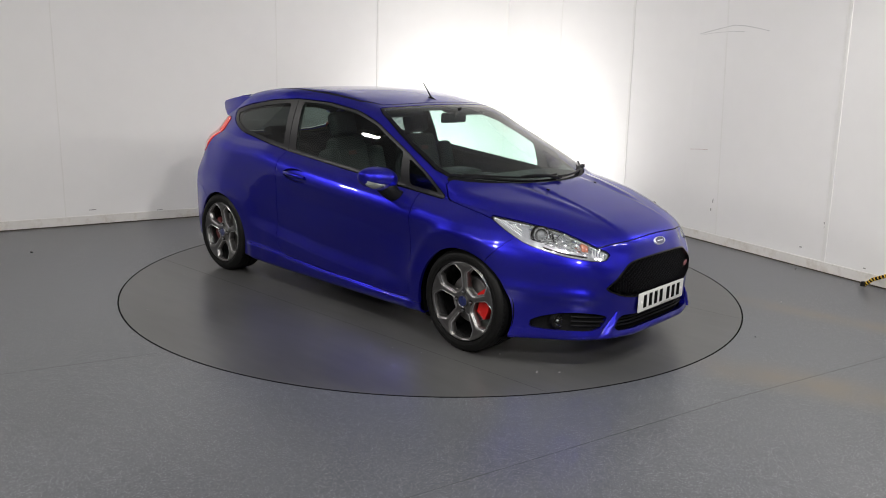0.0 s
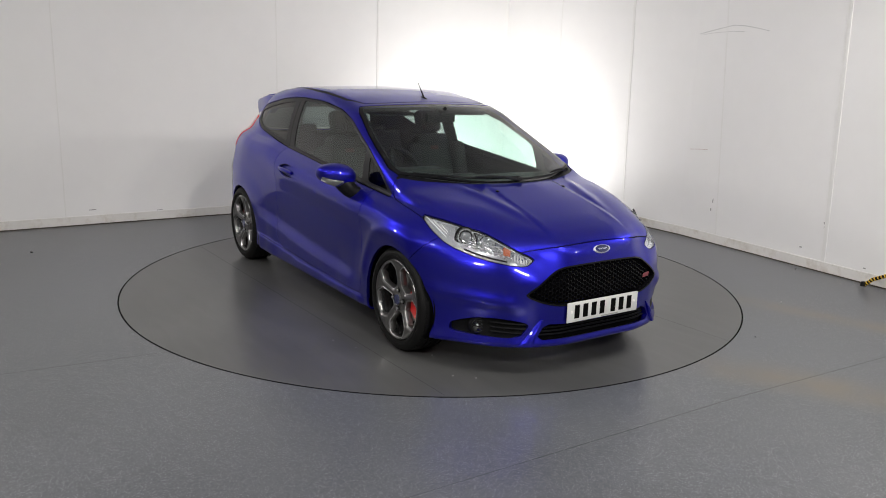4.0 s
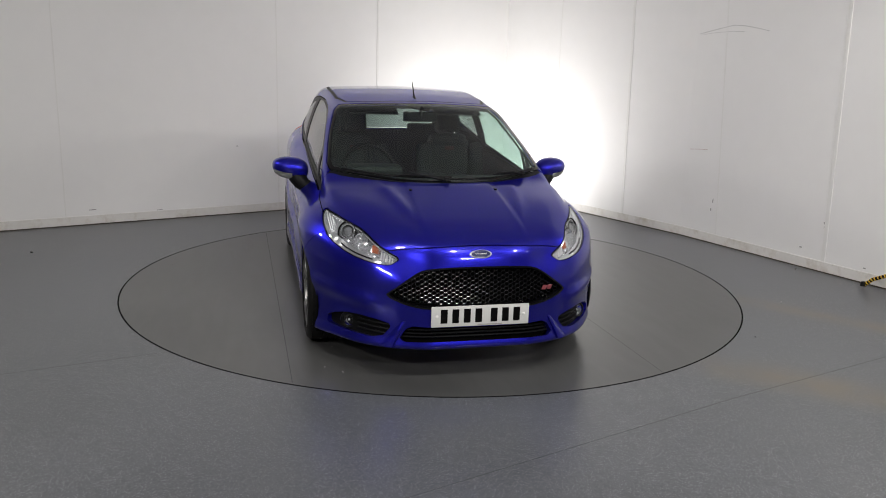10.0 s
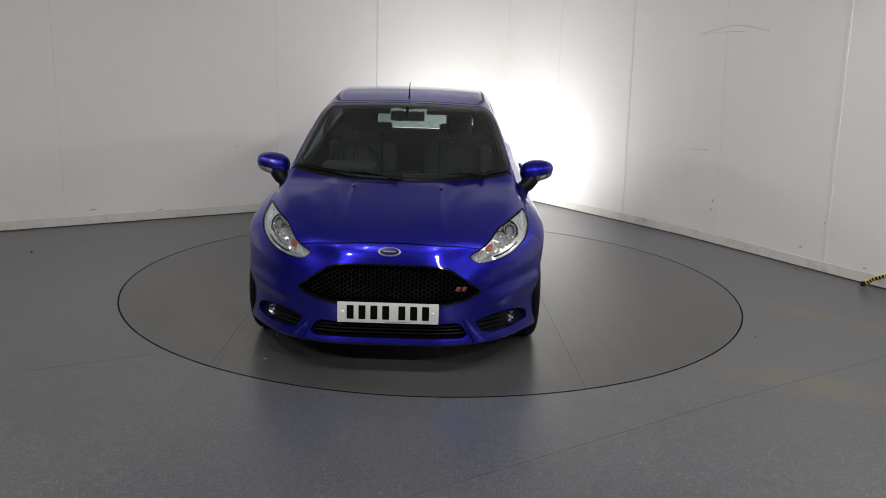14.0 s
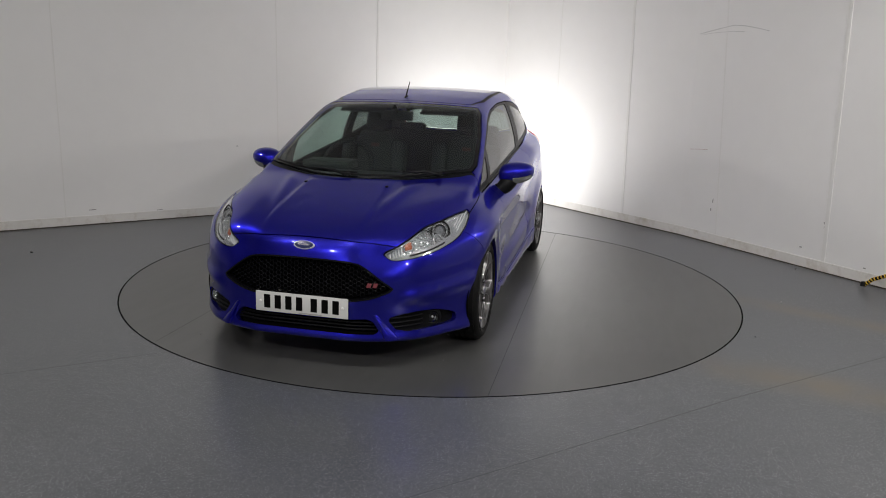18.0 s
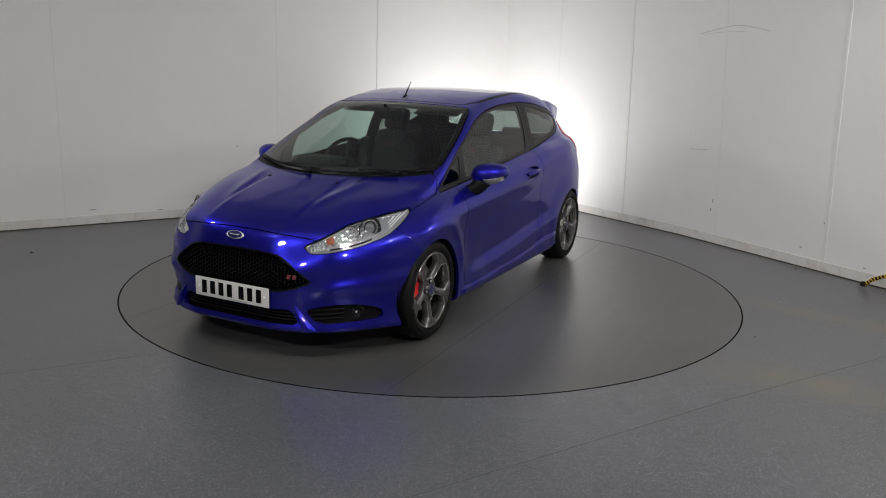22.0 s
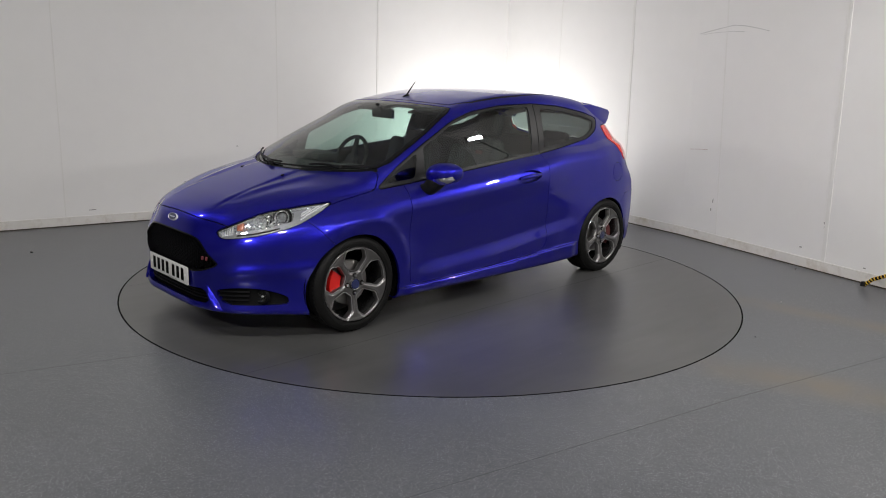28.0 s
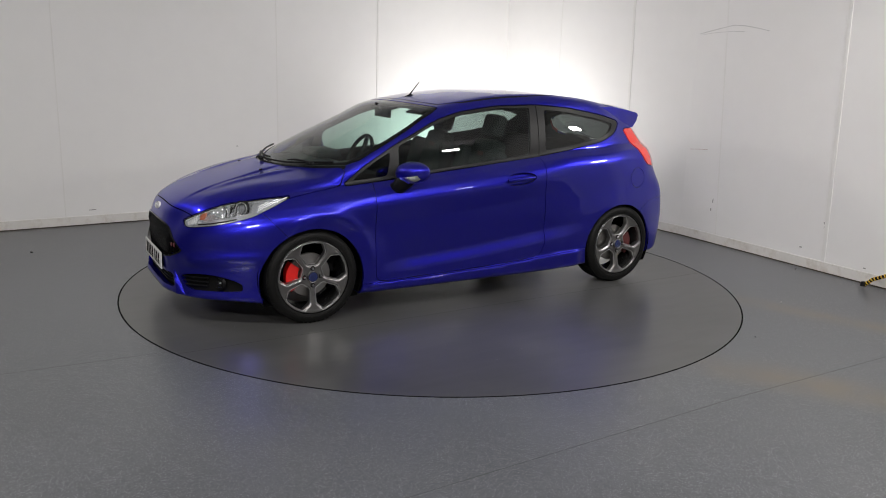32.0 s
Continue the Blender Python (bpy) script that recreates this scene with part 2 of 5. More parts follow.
M_FACET = material("faceted_reflector", (0.90, 0.91, 0.93), 0.07, 0.92)
M_MARKS = material("bright_silver", (0.80, 0.80, 0.82), 0.2, 0.35)
M_GREYGLASS = material("projector_glass", (0.16, 0.165, 0.175), 0.06, coat=1.0)
M_EMBLEM = material("emblem_red", (0.20, 0.045, 0.055), 0.3)
for mm, cell, deep in ((M_FACET, 75, 1.0), (M_SILVER, 26, 0.25)):
    nt = mm.node_tree
    vor = nt.nodes.new("ShaderNodeTexVoronoi")
    vor.inputs["Scale"].default_value = cell
    tco = nt.nodes.new("ShaderNodeTexCoord")
    nt.links.new(tco.outputs["Object"], vor.inputs["Vector"])
    bpn = nt.nodes.new("ShaderNodeBump")
    bpn.inputs["Strength"].default_value, bpn.inputs["Distance"].default_value = deep, 0.01
    nt.links.new(vor.outputs["Distance"], bpn.inputs["Height"])
    nt.links.new(bpn.outputs[0], nt.nodes["Principled BSDF"].inputs["Normal"])
M_STEEL = material("brake_steel", (0.35, 0.34, 0.33), 0.35, 1.0, vary=0.1, scale=30)
M_RED = material("red_caliper", (0.62, 0.01, 0.008), 0.35, coat=0.4)
M_TAIL = material("red_lens", (0.75, 0.02, 0.012), 0.12, coat=1.0)
M_AMBER = material("amber_lens", (0.36, 0.11, 0.06), 0.2, coat=0.8)
M_PIT = material("matt_black", (0.004, 0.004, 0.004), 0.6, spec=0.12)
M_FABRIC = material("charcoal_cloth", (0.010, 0.010, 0.0115), 0.85, vary=0.25, scale=30, bump=0.2, bump_scale=45)
M_GREYCLOTH = material("grey_cloth", (0.014, 0.0145, 0.015), 0.85, vary=0.2, scale=30, bump=0.2, bump_scale=45)
M_PLATE = material("reflective_white", (0.62, 0.62, 0.61), 0.3, coat=0.4)
M_BADGE = material("badge_blue", (0.012, 0.018, 0.075), 0.2, coat=1.0)
M_WSCREEN = glass_material("clear_glass", (0.68, 0.82, 0.76), 1.15)
M_SIDEGLASS = glass_material("side_glass", (0.60, 0.74, 0.69), 1.25)
M_PRIVACY = glass_material("dark_glass", (0.21, 0.235, 0.23))
M_LENS = glass_material("lamp_lens", (0.93, 0.95, 0.96), 0.8)
M_LAMP = material("lamp_diffuser", (1, 0.98, 0.94), 0.5, emit=6)

# ------------------------------------------------------------------ mesh helpers


def mesh_ob(name, verts, faces, mat, parent=None, label="", smooth=True, at=(0, 0, 0), normals=None):
    me = bpy.data.meshes.new(name)
    me.from_pydata([tuple(map(float, v)) for v in verts], [], [tuple(map(int, f)) for f in faces])
    me.materials.append(mat)
    me.polygons.foreach_set("use_smooth", [smooth] * len(me.polygons))
    me.update()
    if normals is not None:
        me.normals_split_custom_set_from_vertices([tuple(map(float, n)) for n in normals])
    ob = new(name, me)
    ob.location = at
    if parent:
        ob.parent = parent
    if label:
        tagged(ob, label)
    return ob


def part(name, bm, mat, parent=None, label="", at=(0, 0, 0), smooth_angle=35):
    """Links a bmesh as one mesh object under a thing or a part."""
    bm.normal_update()
    me = bpy.data.meshes.new(name)
    for f in bm.faces:
        f.smooth = smooth_angle > 0
    for e in bm.edges:
        if len(e.link_faces) == 2 and e.calc_face_angle(0) > radians(smooth_angle):
            e.smooth = False
    bm.to_mesh(me)
    bm.free()
    me.materials.append(mat)
    ob = new(name, me)
    ob.location = at
    if parent:
        ob.parent = parent
    if label:
        tagged(ob, label)
    return ob


def empty(name, label, category, kind="", group="", at=(0, 0, 0)):
    ob = new(name)
    ob.location = at
    ob.empty_display_size = 0.2
    return tagged(ob, label, category, group, kind)


def box(bm, centre, size, m=None, bevel=0.0, segs=2):
    r = bmesh.ops.create_cube(bm, size=1.0)
    t = Matrix.Translation(centre) @ Matrix.Diagonal((*size, 1))
    bmesh.ops.transform(bm, matrix=(m @ t) if m else t, verts=r["verts"])
    if bevel:
        edges = list({e for v in r["verts"] for e in v.link_edges})
        bmesh.ops.bevel(bm, geom=edges, offset=bevel, segments=segs, affect="EDGES", profile=0.6)
    return bm


def tube(bm, pts, radius, sides=10, closed=False):
    """A round bar along a line of points; radius may be a list."""
    pts = [Vector(q) for q in pts]
    n = len(pts)
    rad = radius if isinstance(radius, (list, tuple)) else [radius] * n
    rings = []
    side = None
    for i, q in enumerate(pts):
        a = pts[(i - 1) % n] if closed or i else q
        b = pts[(i + 1) % n] if closed or i < n - 1 else q
        d = (b - a).normalized()
        if side is None:
            side = d.orthogonal().normalized()
        side = (side - d * side.dot(d)).normalized()
        up = d.cross(side)
        rings.append([bm.verts.new(q + rad[i] * (math.cos(t) * side + math.sin(t) * up)) for t in [2 * math.pi * k / sides for k in range(sides)]])
    for i in range(n if closed else n - 1):
        a, b = rings[i], rings[(i + 1) % n]
        for k in range(sides):
            bm.faces.new((a[k], a[(k + 1) % sides], b[(k + 1) % sides], b[k]))
    if not closed:
        bm.faces.new(rings[0][::-1])
        bm.faces.new(rings[-1])
    return bm


def lathe(bm, prof, sides=64, m=None, closed=False):
    """Turns a profile of (radius, offset) round the y axis."""
    rings = []
    for r, o in prof:
        ring = []
        for k in range(sides):
            a = 2 * math.pi * k / sides
            v = Vector((r * math.cos(a), o, r * math.sin(a)))
            ring.append(bm.verts.new(m @ v if m else v))
        rings.append(ring)
    pairs = list(zip(rings, rings[1:])) + ([(rings[-1], rings[0])] if closed else [])
    for a, b in pairs:
        for k in range(sides):
            bm.faces.new((a[k], b[k], b[(k + 1) % sides], a[(k + 1) % sides]))
    return bm


# ------------------------------------------------------------------ room
RADIUS = 2.246
CORNER = Vector((0.86, 4.38, 0))
LEFT_END = CORNER + 11.0 * Vector((-0.842, -0.540, 0))
KINK = Vector((2.50, 2.00, 0))
RIGHT_END = Vector((3.55, 0.06, 0)) + 7.5 * Vector((0.476, -0.88, 0))
BACK_LEFT = Vector((-4.6, -9.2, 0))
BACK_RIGHT = Vector((4.4, -11.0, 0))


def wall(name, a, b, label, mat=None, height=CEILING):
    """A board wall from a to b; its face is on the left of the way from a to b seen from the room's middle."""
    d = (b - a).normalized()
    out = Vector((-d.y, d.x, 0))
    if out.dot((a + b) / 2 - Vector((0, -3, 0))) < 0:
        out = -out
    bm = bmesh.new()
    q = [a, b, b + 0.12 * out, a + 0.12 * out]
    lo = [bm.verts.new((v.x, v.y, 0)) for v in q]
    hi = [bm.verts.new((v.x, v.y, height)) for v in q]
    bm.faces.new(lo)
    bm.faces.new(hi)
    for i in range(4):
        bm.faces.new((lo[i], lo[(i + 1) % 4], hi[(i + 1) % 4], hi[i]))
    bmesh.ops.recalc_face_normals(bm, faces=bm.faces)
    ob = part(name, bm, mat or M_WALL, None, "", smooth_angle=0)
    tagged(ob, label, "wall", "", "structure")
    # skirting
    bm = bmesh.new()
    ang = math.atan2(d.y, d.x)
    L = (b - a).length
    m = Matrix.Translation(a) @ Matrix.Rotation(ang, 4, "Z")
    inward = -1 if (m.to_3x3() @ Vector((0, 1, 0))).dot(out) > 0 else 1
    box(bm, (L / 2, inward * 0.005, 0.045), (L, 0.010, 0.09), m, 0.003)
    line = bmesh.new()
    box(line, (L / 2, inward * 0.010, 0.004), (L, 0.020, 0.008), m)
    part("floor_sealant", line, M_GRIME, ob, "dark grimy line where the wall meets the floor", smooth_angle=0)
    part("skirting", bm, M_SKIRT, ob, "cream skirting board with grime along the top", smooth_angle=0)
    return ob, a, d, inward, m


LEFT_MID = CORNER + 6.5 * Vector((-0.842, -0.540, 0))
RIGHT_MID = Vector((3.55, 0.06, 0)) + 0.9 * Vector((0.476, -0.88, 0))
W_LEFT = wall("wall_left", CORNER, LEFT_MID, "white board wall, smooth with faint scuffs")
W_RIGHT = wall("wall_right", CORNER, KINK, "white board wall lit by a flood lamp")
W_RIGHT2 = wall("wall_right_2", KINK, RIGHT_MID, "white board wall with panel joints and scratches")
# walls added out of view, pale beside and dark behind to shape reflections
wall("wall_left_2", LEFT_MID, LEFT_END, "unseen side wall, pale for the reflections in the car", M_UNSEEN_SIDE)
wall("wall_right_3", RIGHT_MID, RIGHT_END, "unseen side wall, pale for the reflections in the car", M_UNSEEN_SIDE)
wall("wall_back", LEFT_END, BACK_LEFT, "unseen back wall, dark to dim the car's front", M_UNSEEN_BACK)
wall("wall_back_2", BACK_LEFT, BACK_RIGHT, "unseen back wall, dark to dim the car's front", M_UNSEEN_BACK)
wall("wall_back_3", BACK_RIGHT, RIGHT_END, "unseen back wall, dark to dim the car's front", M_UNSEEN_BACK)


def strip(w, s, width=0.03, depth=0.006, lean=0.0):
    """An upright joint strip on a wall, s metres from its start; lean: how far its foot stands further on."""
    ob, a, d, inward, m = w
    bm = bmesh.new()
    box(bm, (0, inward * depth / 2, (CEILING + 0.09) / 2), (width, depth, CEILING - 0.09), None, 0.002)
    for v in bm.verts:
        v.co.x += s + lean * (1.2 - v.co.z) / 2.4
    bmesh.ops.transform(bm, matrix=m, verts=bm.verts)
    part("joint_strip", bm, M_TRIM, ob, "", smooth_angle=0)


def scuff(w, pts, radius=0.0016, mat=None):
    """A thin mark on a wall through points of (s, height)."""
    ob, a, d, inward, m = w
    bm = bmesh.new()
    tube(bm, [m @ Vector((s, inward * 0.0006, z)) for s, z in pts], radius, 5)
    part("scuff", bm, mat or M_MARK, ob, "grey scuff on the wall")


strip(W_LEFT, 1.845, 0.026)
strip(W_LEFT, 3.055, 0.010, 0.002)
strip(W_RIGHT, 0.97, 0.010, 0.002)
strip(W_RIGHT, 2.08, 0.030, 0.006, 0.05)
strip(W_RIGHT2, 0.40, 0.012, 0.0025, 0.15)
strip(W_RIGHT2, 1.605, 0.036, 0.006, 0.07)
strip(W_LEFT, 5.2, 0.010, 0.002)
scuff(W_RIGHT2, [(0.02, 1.975), (0.16, 2.0), (0.30, 2.025), (0.43, 2.045), (0.56, 2.035), (0.70, 2.01), (0.82, 1.985)])
scuff(W_RIGHT2, [(0.06, 1.968), (0.25, 1.985), (0.42, 1.99), (0.55, 1.985)], 0.001)
scuff(W_RIGHT2, [(0.04, 0.873), (0.18, 0.885), (0.26, 0.888)], 0.003, M_FAINT)
scuff(W_RIGHT2, [(0.394, 0.43), (0.392, 0.39)], 0.004)
scuff(W_RIGHT2, [(0.377, 0.335), (0.378, 0.31)], 0.005)
scuff(W_RIGHT2, [(1.60, 0.42), (1.615, 0.40), (1.61, 0.37)], 0.005)
scuff(W_RIGHT2, [(1.40, 0.17), (1.42, 0.168)], 0.006)
scuff(W_RIGHT2, [(2.0, 0.12), (2.02, 0.118)], 0.006)
scuff(W_LEFT, [(4.93, 0.145), (4.99, 0.143)], 0.004)
scuff(W_LEFT, [(4.30, 0.10), (4.36, 0.098)], 0.003)
scuff(W_LEFT, [(3.50, 0.72), (3.52, 0.72)], 0.004)
scuff(W_LEFT, [(6.05, 0.19), (6.10, 0.188)], 0.003)

bm = bmesh.new()
q = [CORNER, LEFT_END, BACK_LEFT, BACK_RIGHT, RIGHT_END, KINK]
lo = [bm.verts.new((v.x * 1.03, v.y * 1.03, CEILING)) for v in q]
hi = [bm.verts.new((v.x * 1.03, v.y * 1.03, CEILING + 0.1)) for v in q]
bm.faces.new(lo)
bm.faces.new(hi[::-1])
for i in range(6):
    bm.faces.new((lo[i], lo[(i + 1) % 6], hi[(i + 1) % 6], hi[i]))
tagged(part("ceiling", bm, M_CEIL, smooth_angle=0), "plain light grey painted ceiling", "ceiling", "", "structure")

# floor with a round opening, the pit below it, and the turntable in it
N = 256
verts, faces = [], []
for r in (RADIUS, 3.0, 5.0, 9.0, 15.0):
    verts += [(r * math.cos(2 * math.pi * k / N), r * math.sin(2 * math.pi * k / N), 0) for k in range(N)]
for i in range(4):
    faces += [(i * N + k, (i + 1) * N + k, (i + 1) * N + (k + 1) % N, i * N + (k + 1) % N) for k in range(N)]
verts += [(v[0], v[1], -0.05) for v in verts[:N]]
faces += [(4 * N + N + k, k, (k + 1) % N, 5 * N + (k + 1) % N) for k in range(N)]
FLOOR = tagged(mesh_ob("floor", verts, faces, M_FLOOR, smooth=False), "grey speckled vinyl floor, glossy with scuffs", "floor", "", "structure")
bm = bmesh.new()
lathe(bm, [(RADIUS - 0.005, -0.01), (RADIUS - 0.005, 0.001), (RADIUS + 0.005, 0.001), (RADIUS + 0.005, -0.01)], 256, Matrix.Rotation(radians(90), 4, "X"))
part("ring_joint", bm, M_GAP, FLOOR, "black joint round the turntable")


def floor_seam(points, parent, width=0.004, z=0.0008):
    bm = bmesh.new()
    for a, b in zip(points, points[1:]):
        a, b = Vector((*a, 0)), Vector((*b, 0))
        n = Vector((-(b - a).y, (b - a).x, 0)).normalized() * width / 2
        bm.faces.new([bm.verts.new((v.x, v.y, z)) for v in (a - n, b - n, b + n, a + n)])
    return part("floor_seam", bm, M_SEAM, parent, "", smooth_angle=0)


# light fittings in the ceiling
def fitting(px, py, turn, sx, sy, name, label):
    bm = bmesh.new()
    box(bm, (0, 0, 0.02), (sx + 0.06, sy + 0.06, 0.05), None, 0.008)
    ob = part(name, bm, M_TRIM, None, smooth_angle=0)
    ob.matrix_world = pose(px, py, CEILING - 0.045, 0, 0, turn)
    tagged(ob, label, "ceiling light", "ceiling lights")
    bm = bmesh.new()
    box(bm, (0, 0, -0.008), (sx, sy, 0.006), None, 0.002, 1)
    part("diffuser", bm, M_LAMP, ob, "glowing white diffuser")


for px, py, turn, watts in PANELS:
    fitting(px, py, turn, 0.60, 0.28, "ceiling_panel_light", "white rectangular ceiling panel light, lit")
bm = bmesh.new()
box(bm, (0, 0, 0.045), (0.34, 0.23, 0.07), None, 0.012)
ob = part("hanging_lamp", bm, M_BLACK, None)
ob.matrix_world = SIDE_LAMP
tagged(ob, "black flood lamp hung from the ceiling, lit", "lamp")
bm = bmesh.new()
tube(bm, [(0, 0, 0.06), SIDE_LAMP.inverted() @ Vector((*SIDE_PANEL, CEILING + 0.01))], 0.012, 8)
part("hanger", bm, M_BLACK, ob)
for px, py in SPOTS:
    fitting(px, py, 0, 0.14, 0.14, "ceiling_spot_light", "small white ceiling spot light, lit")

floor_seam([(-1.47, -1.72), (-2.19, -2.10), (-4.6, -3.4)], FLOOR)
floor_seam([(-0.9, -4.0), (-0.075, -3.194), (1.547, -2.165), (2.69, -1.496), (5.2, -0.05)], FLOOR)

TABLE = empty("turntable", "round flush turntable in grey speckled vinyl", "turntable")
bm = bmesh.new()
lathe(bm, [(0.001, 0), (0.6, 0), (1.4, 0), (RADIUS - 0.001, 0), (RADIUS - 0.001, -0.02)], 256, Matrix.Rotation(radians(90), 4, "X"))
part("platform", bm, M_TABLE, TABLE, smooth_angle=20)

for pts in ([(1.90, -1.155), (-1.90, -1.22)], [(2.08, 0.83), (-2.10, 0.72)]):
    floor_seam(pts, TABLE, 0.004)

# ------------------------------------------------------------------ the car's skin
# Car space: x forward from the front axle, y to the car's left, z up.
CAR = empty("car", "blue three-door hatchback with grey alloy wheels on a turntable", "car")
SHIFT = (1.206, -0.2, 0)


def curve(*pts):
    """A smooth monotone curve through points, by Hermite pieces, straight beyond its ends."""
    pts = sorted(pts)
    x = np.array([q[0] for q in pts], float)
    y = np.array([q[1] for q in pts], float)
    h = np.diff(x)
    s = np.diff(y) / h
    d = np.zeros(len(x))
    d[0], d[-1] = s[0], s[-1]
    for i in range(1, len(x) - 1):
        if s[i - 1] * s[i] > 0:
            w1, w2 = 2 * h[i] + h[i - 1], h[i] + 2 * h[i - 1]
            d[i] = (w1 + w2) / (w1 / s[i - 1] + w2 / s[i])

    def f(v):
        v = np.asarray(v, float)
        i = np.clip(np.searchsorted(x, v) - 1, 0, len(h) - 1)
        t = (v - x[i]) / h[i]
        c = np.clip(t, 0, 1)
        r = y[i] * (1 + 2 * c) * (1 - c) ** 2 + y[i + 1] * c * c * (3 - 2 * c) + h[i] * (d[i] * c * (1 - c) ** 2 - d[i + 1] * c * c * (1 - c))
        return r + (v - np.clip(v, x[0], x[-1])) * np.where(v < x[0], d[0], d[-1])
    return f


def step(a, b, v):
    t = np.clip((v - a) / (b - a), 0, 1)
    return t * t * (3 - 2 * t)


def smax(a, b, r):
    h = np.maximum(r - np.abs(a - b), 0) / r
    return np.maximum(a, b) + h * h * r * 0.25


BELT = curve((0.6, 0.775), (0.1, 0.818), (-0.244, 0.852), (-1.0, 0.920), (-1.755, 0.993), (-2.35, 1.075), (-2.6, 1.10), (-3.0, 1.10))
PLAN = curve((0.95, 0.74), (0.75, 0.775), (0.5, 0.835), (0.25, 0.858), (0, 0.864), (-0.45, 0.858), (-1.2, 0.862), (-2.0, 0.860), (-2.45, 0.856), (-2.75, 0.826), (-3.0, 0.765), (-3.2, 0.70))
SOFT_DROP = curve((-0.9, 0.036), (-0.62, 0.026), (-0.45, 0.018), (-0.2, 0.013), (-0.12, 0.020), (-0.05, 0.056), (-0.02, 0.100), (0.0, 0.130), (0.014, 0.1345), (0.06, 0.142), (0.2, 0.182), (0.35, 0.250), (0.45, 0.320), (0.6, 0.44))
DROP = curve((-0.9, 0.036), (-0.62, 0.0305), (-0.45, 0.0308), (-0.36, 0.0300), (-0.29, 0.0255), (-0.22, 0.013), (-0.170, 0.003), (-0.150, 0.001), (-0.09, 0.020), (-0.05, 0.056), (-0.02, 0.100), (0.0, 0.130), (0.014, 0.1345), (0.06, 0.142), (0.2, 0.182), (0.35, 0.250), (0.45, 0.320), (0.6, 0.44))
HEAD_TAPER = curve((-1.0, 0.0), (-1.8, 0.004), (-2.4, 0.035), (-2.6, 0.075), (-2.9, 0.15))
TOP = curve((0.95, 0.56), (0.80, 0.655), (0.72, 0.715), (0.60, 0.765), (0.40, 0.828), (0.15, 0.898), (0.02, 0.935), (-0.08, 0.985), (-0.3, 1.090), (-0.6, 1.222), (-0.85, 1.332), (-0.98, 1.358), (-1.2, 1.398), (-1.5, 1.429), (-1.8, 1.434), (-2.2, 1.412), (-2.6, 1.352), (-2.9, 1.28), (-3.2, 1.20))
TOP_CROWN = curve((0.8, 0.14), (0.2, 0.020), (-0.3, 0.075), (-1.0, 0.07), (-2.0, 0.065), (-3.0, 0.10))
SILL = curve((-0.3, 0.216), (-0.56, 0.219), (-1.2, 0.232), (-1.96, 0.283), (-2.2, 0.30))
NOSE = curve((0.08, 0.73), (0.13, 0.795), (0.17, 0.805), (0.24, 0.785), (0.30, 0.780), (0.45, 0.788), (0.56, 0.780), (0.64, 0.762), (0.70, 0.735), (0.8, 0.62))
TAIL = curve((0.12, -2.98), (0.25, -3.09), (0.45, -3.12), (0.62, -3.10), (0.80, -3.03), (0.95, -2.985), (1.1, -2.90), (1.25, -2.80), (1.4, -2.68))


def nose_x(y, z):
    """How far the nose reaches forward at y and z."""
    y = np.abs(y)
    swept = 0.050 * step(0.24, 0.52, y) + 0.045 * np.exp(-((y - 0.40) / 0.16) ** 2) * step(0.50, 0.66, z)
    return NOSE(z) - 0.05 * y * y - 2.3 * np.maximum(y - 0.40, 0) ** 2 - swept


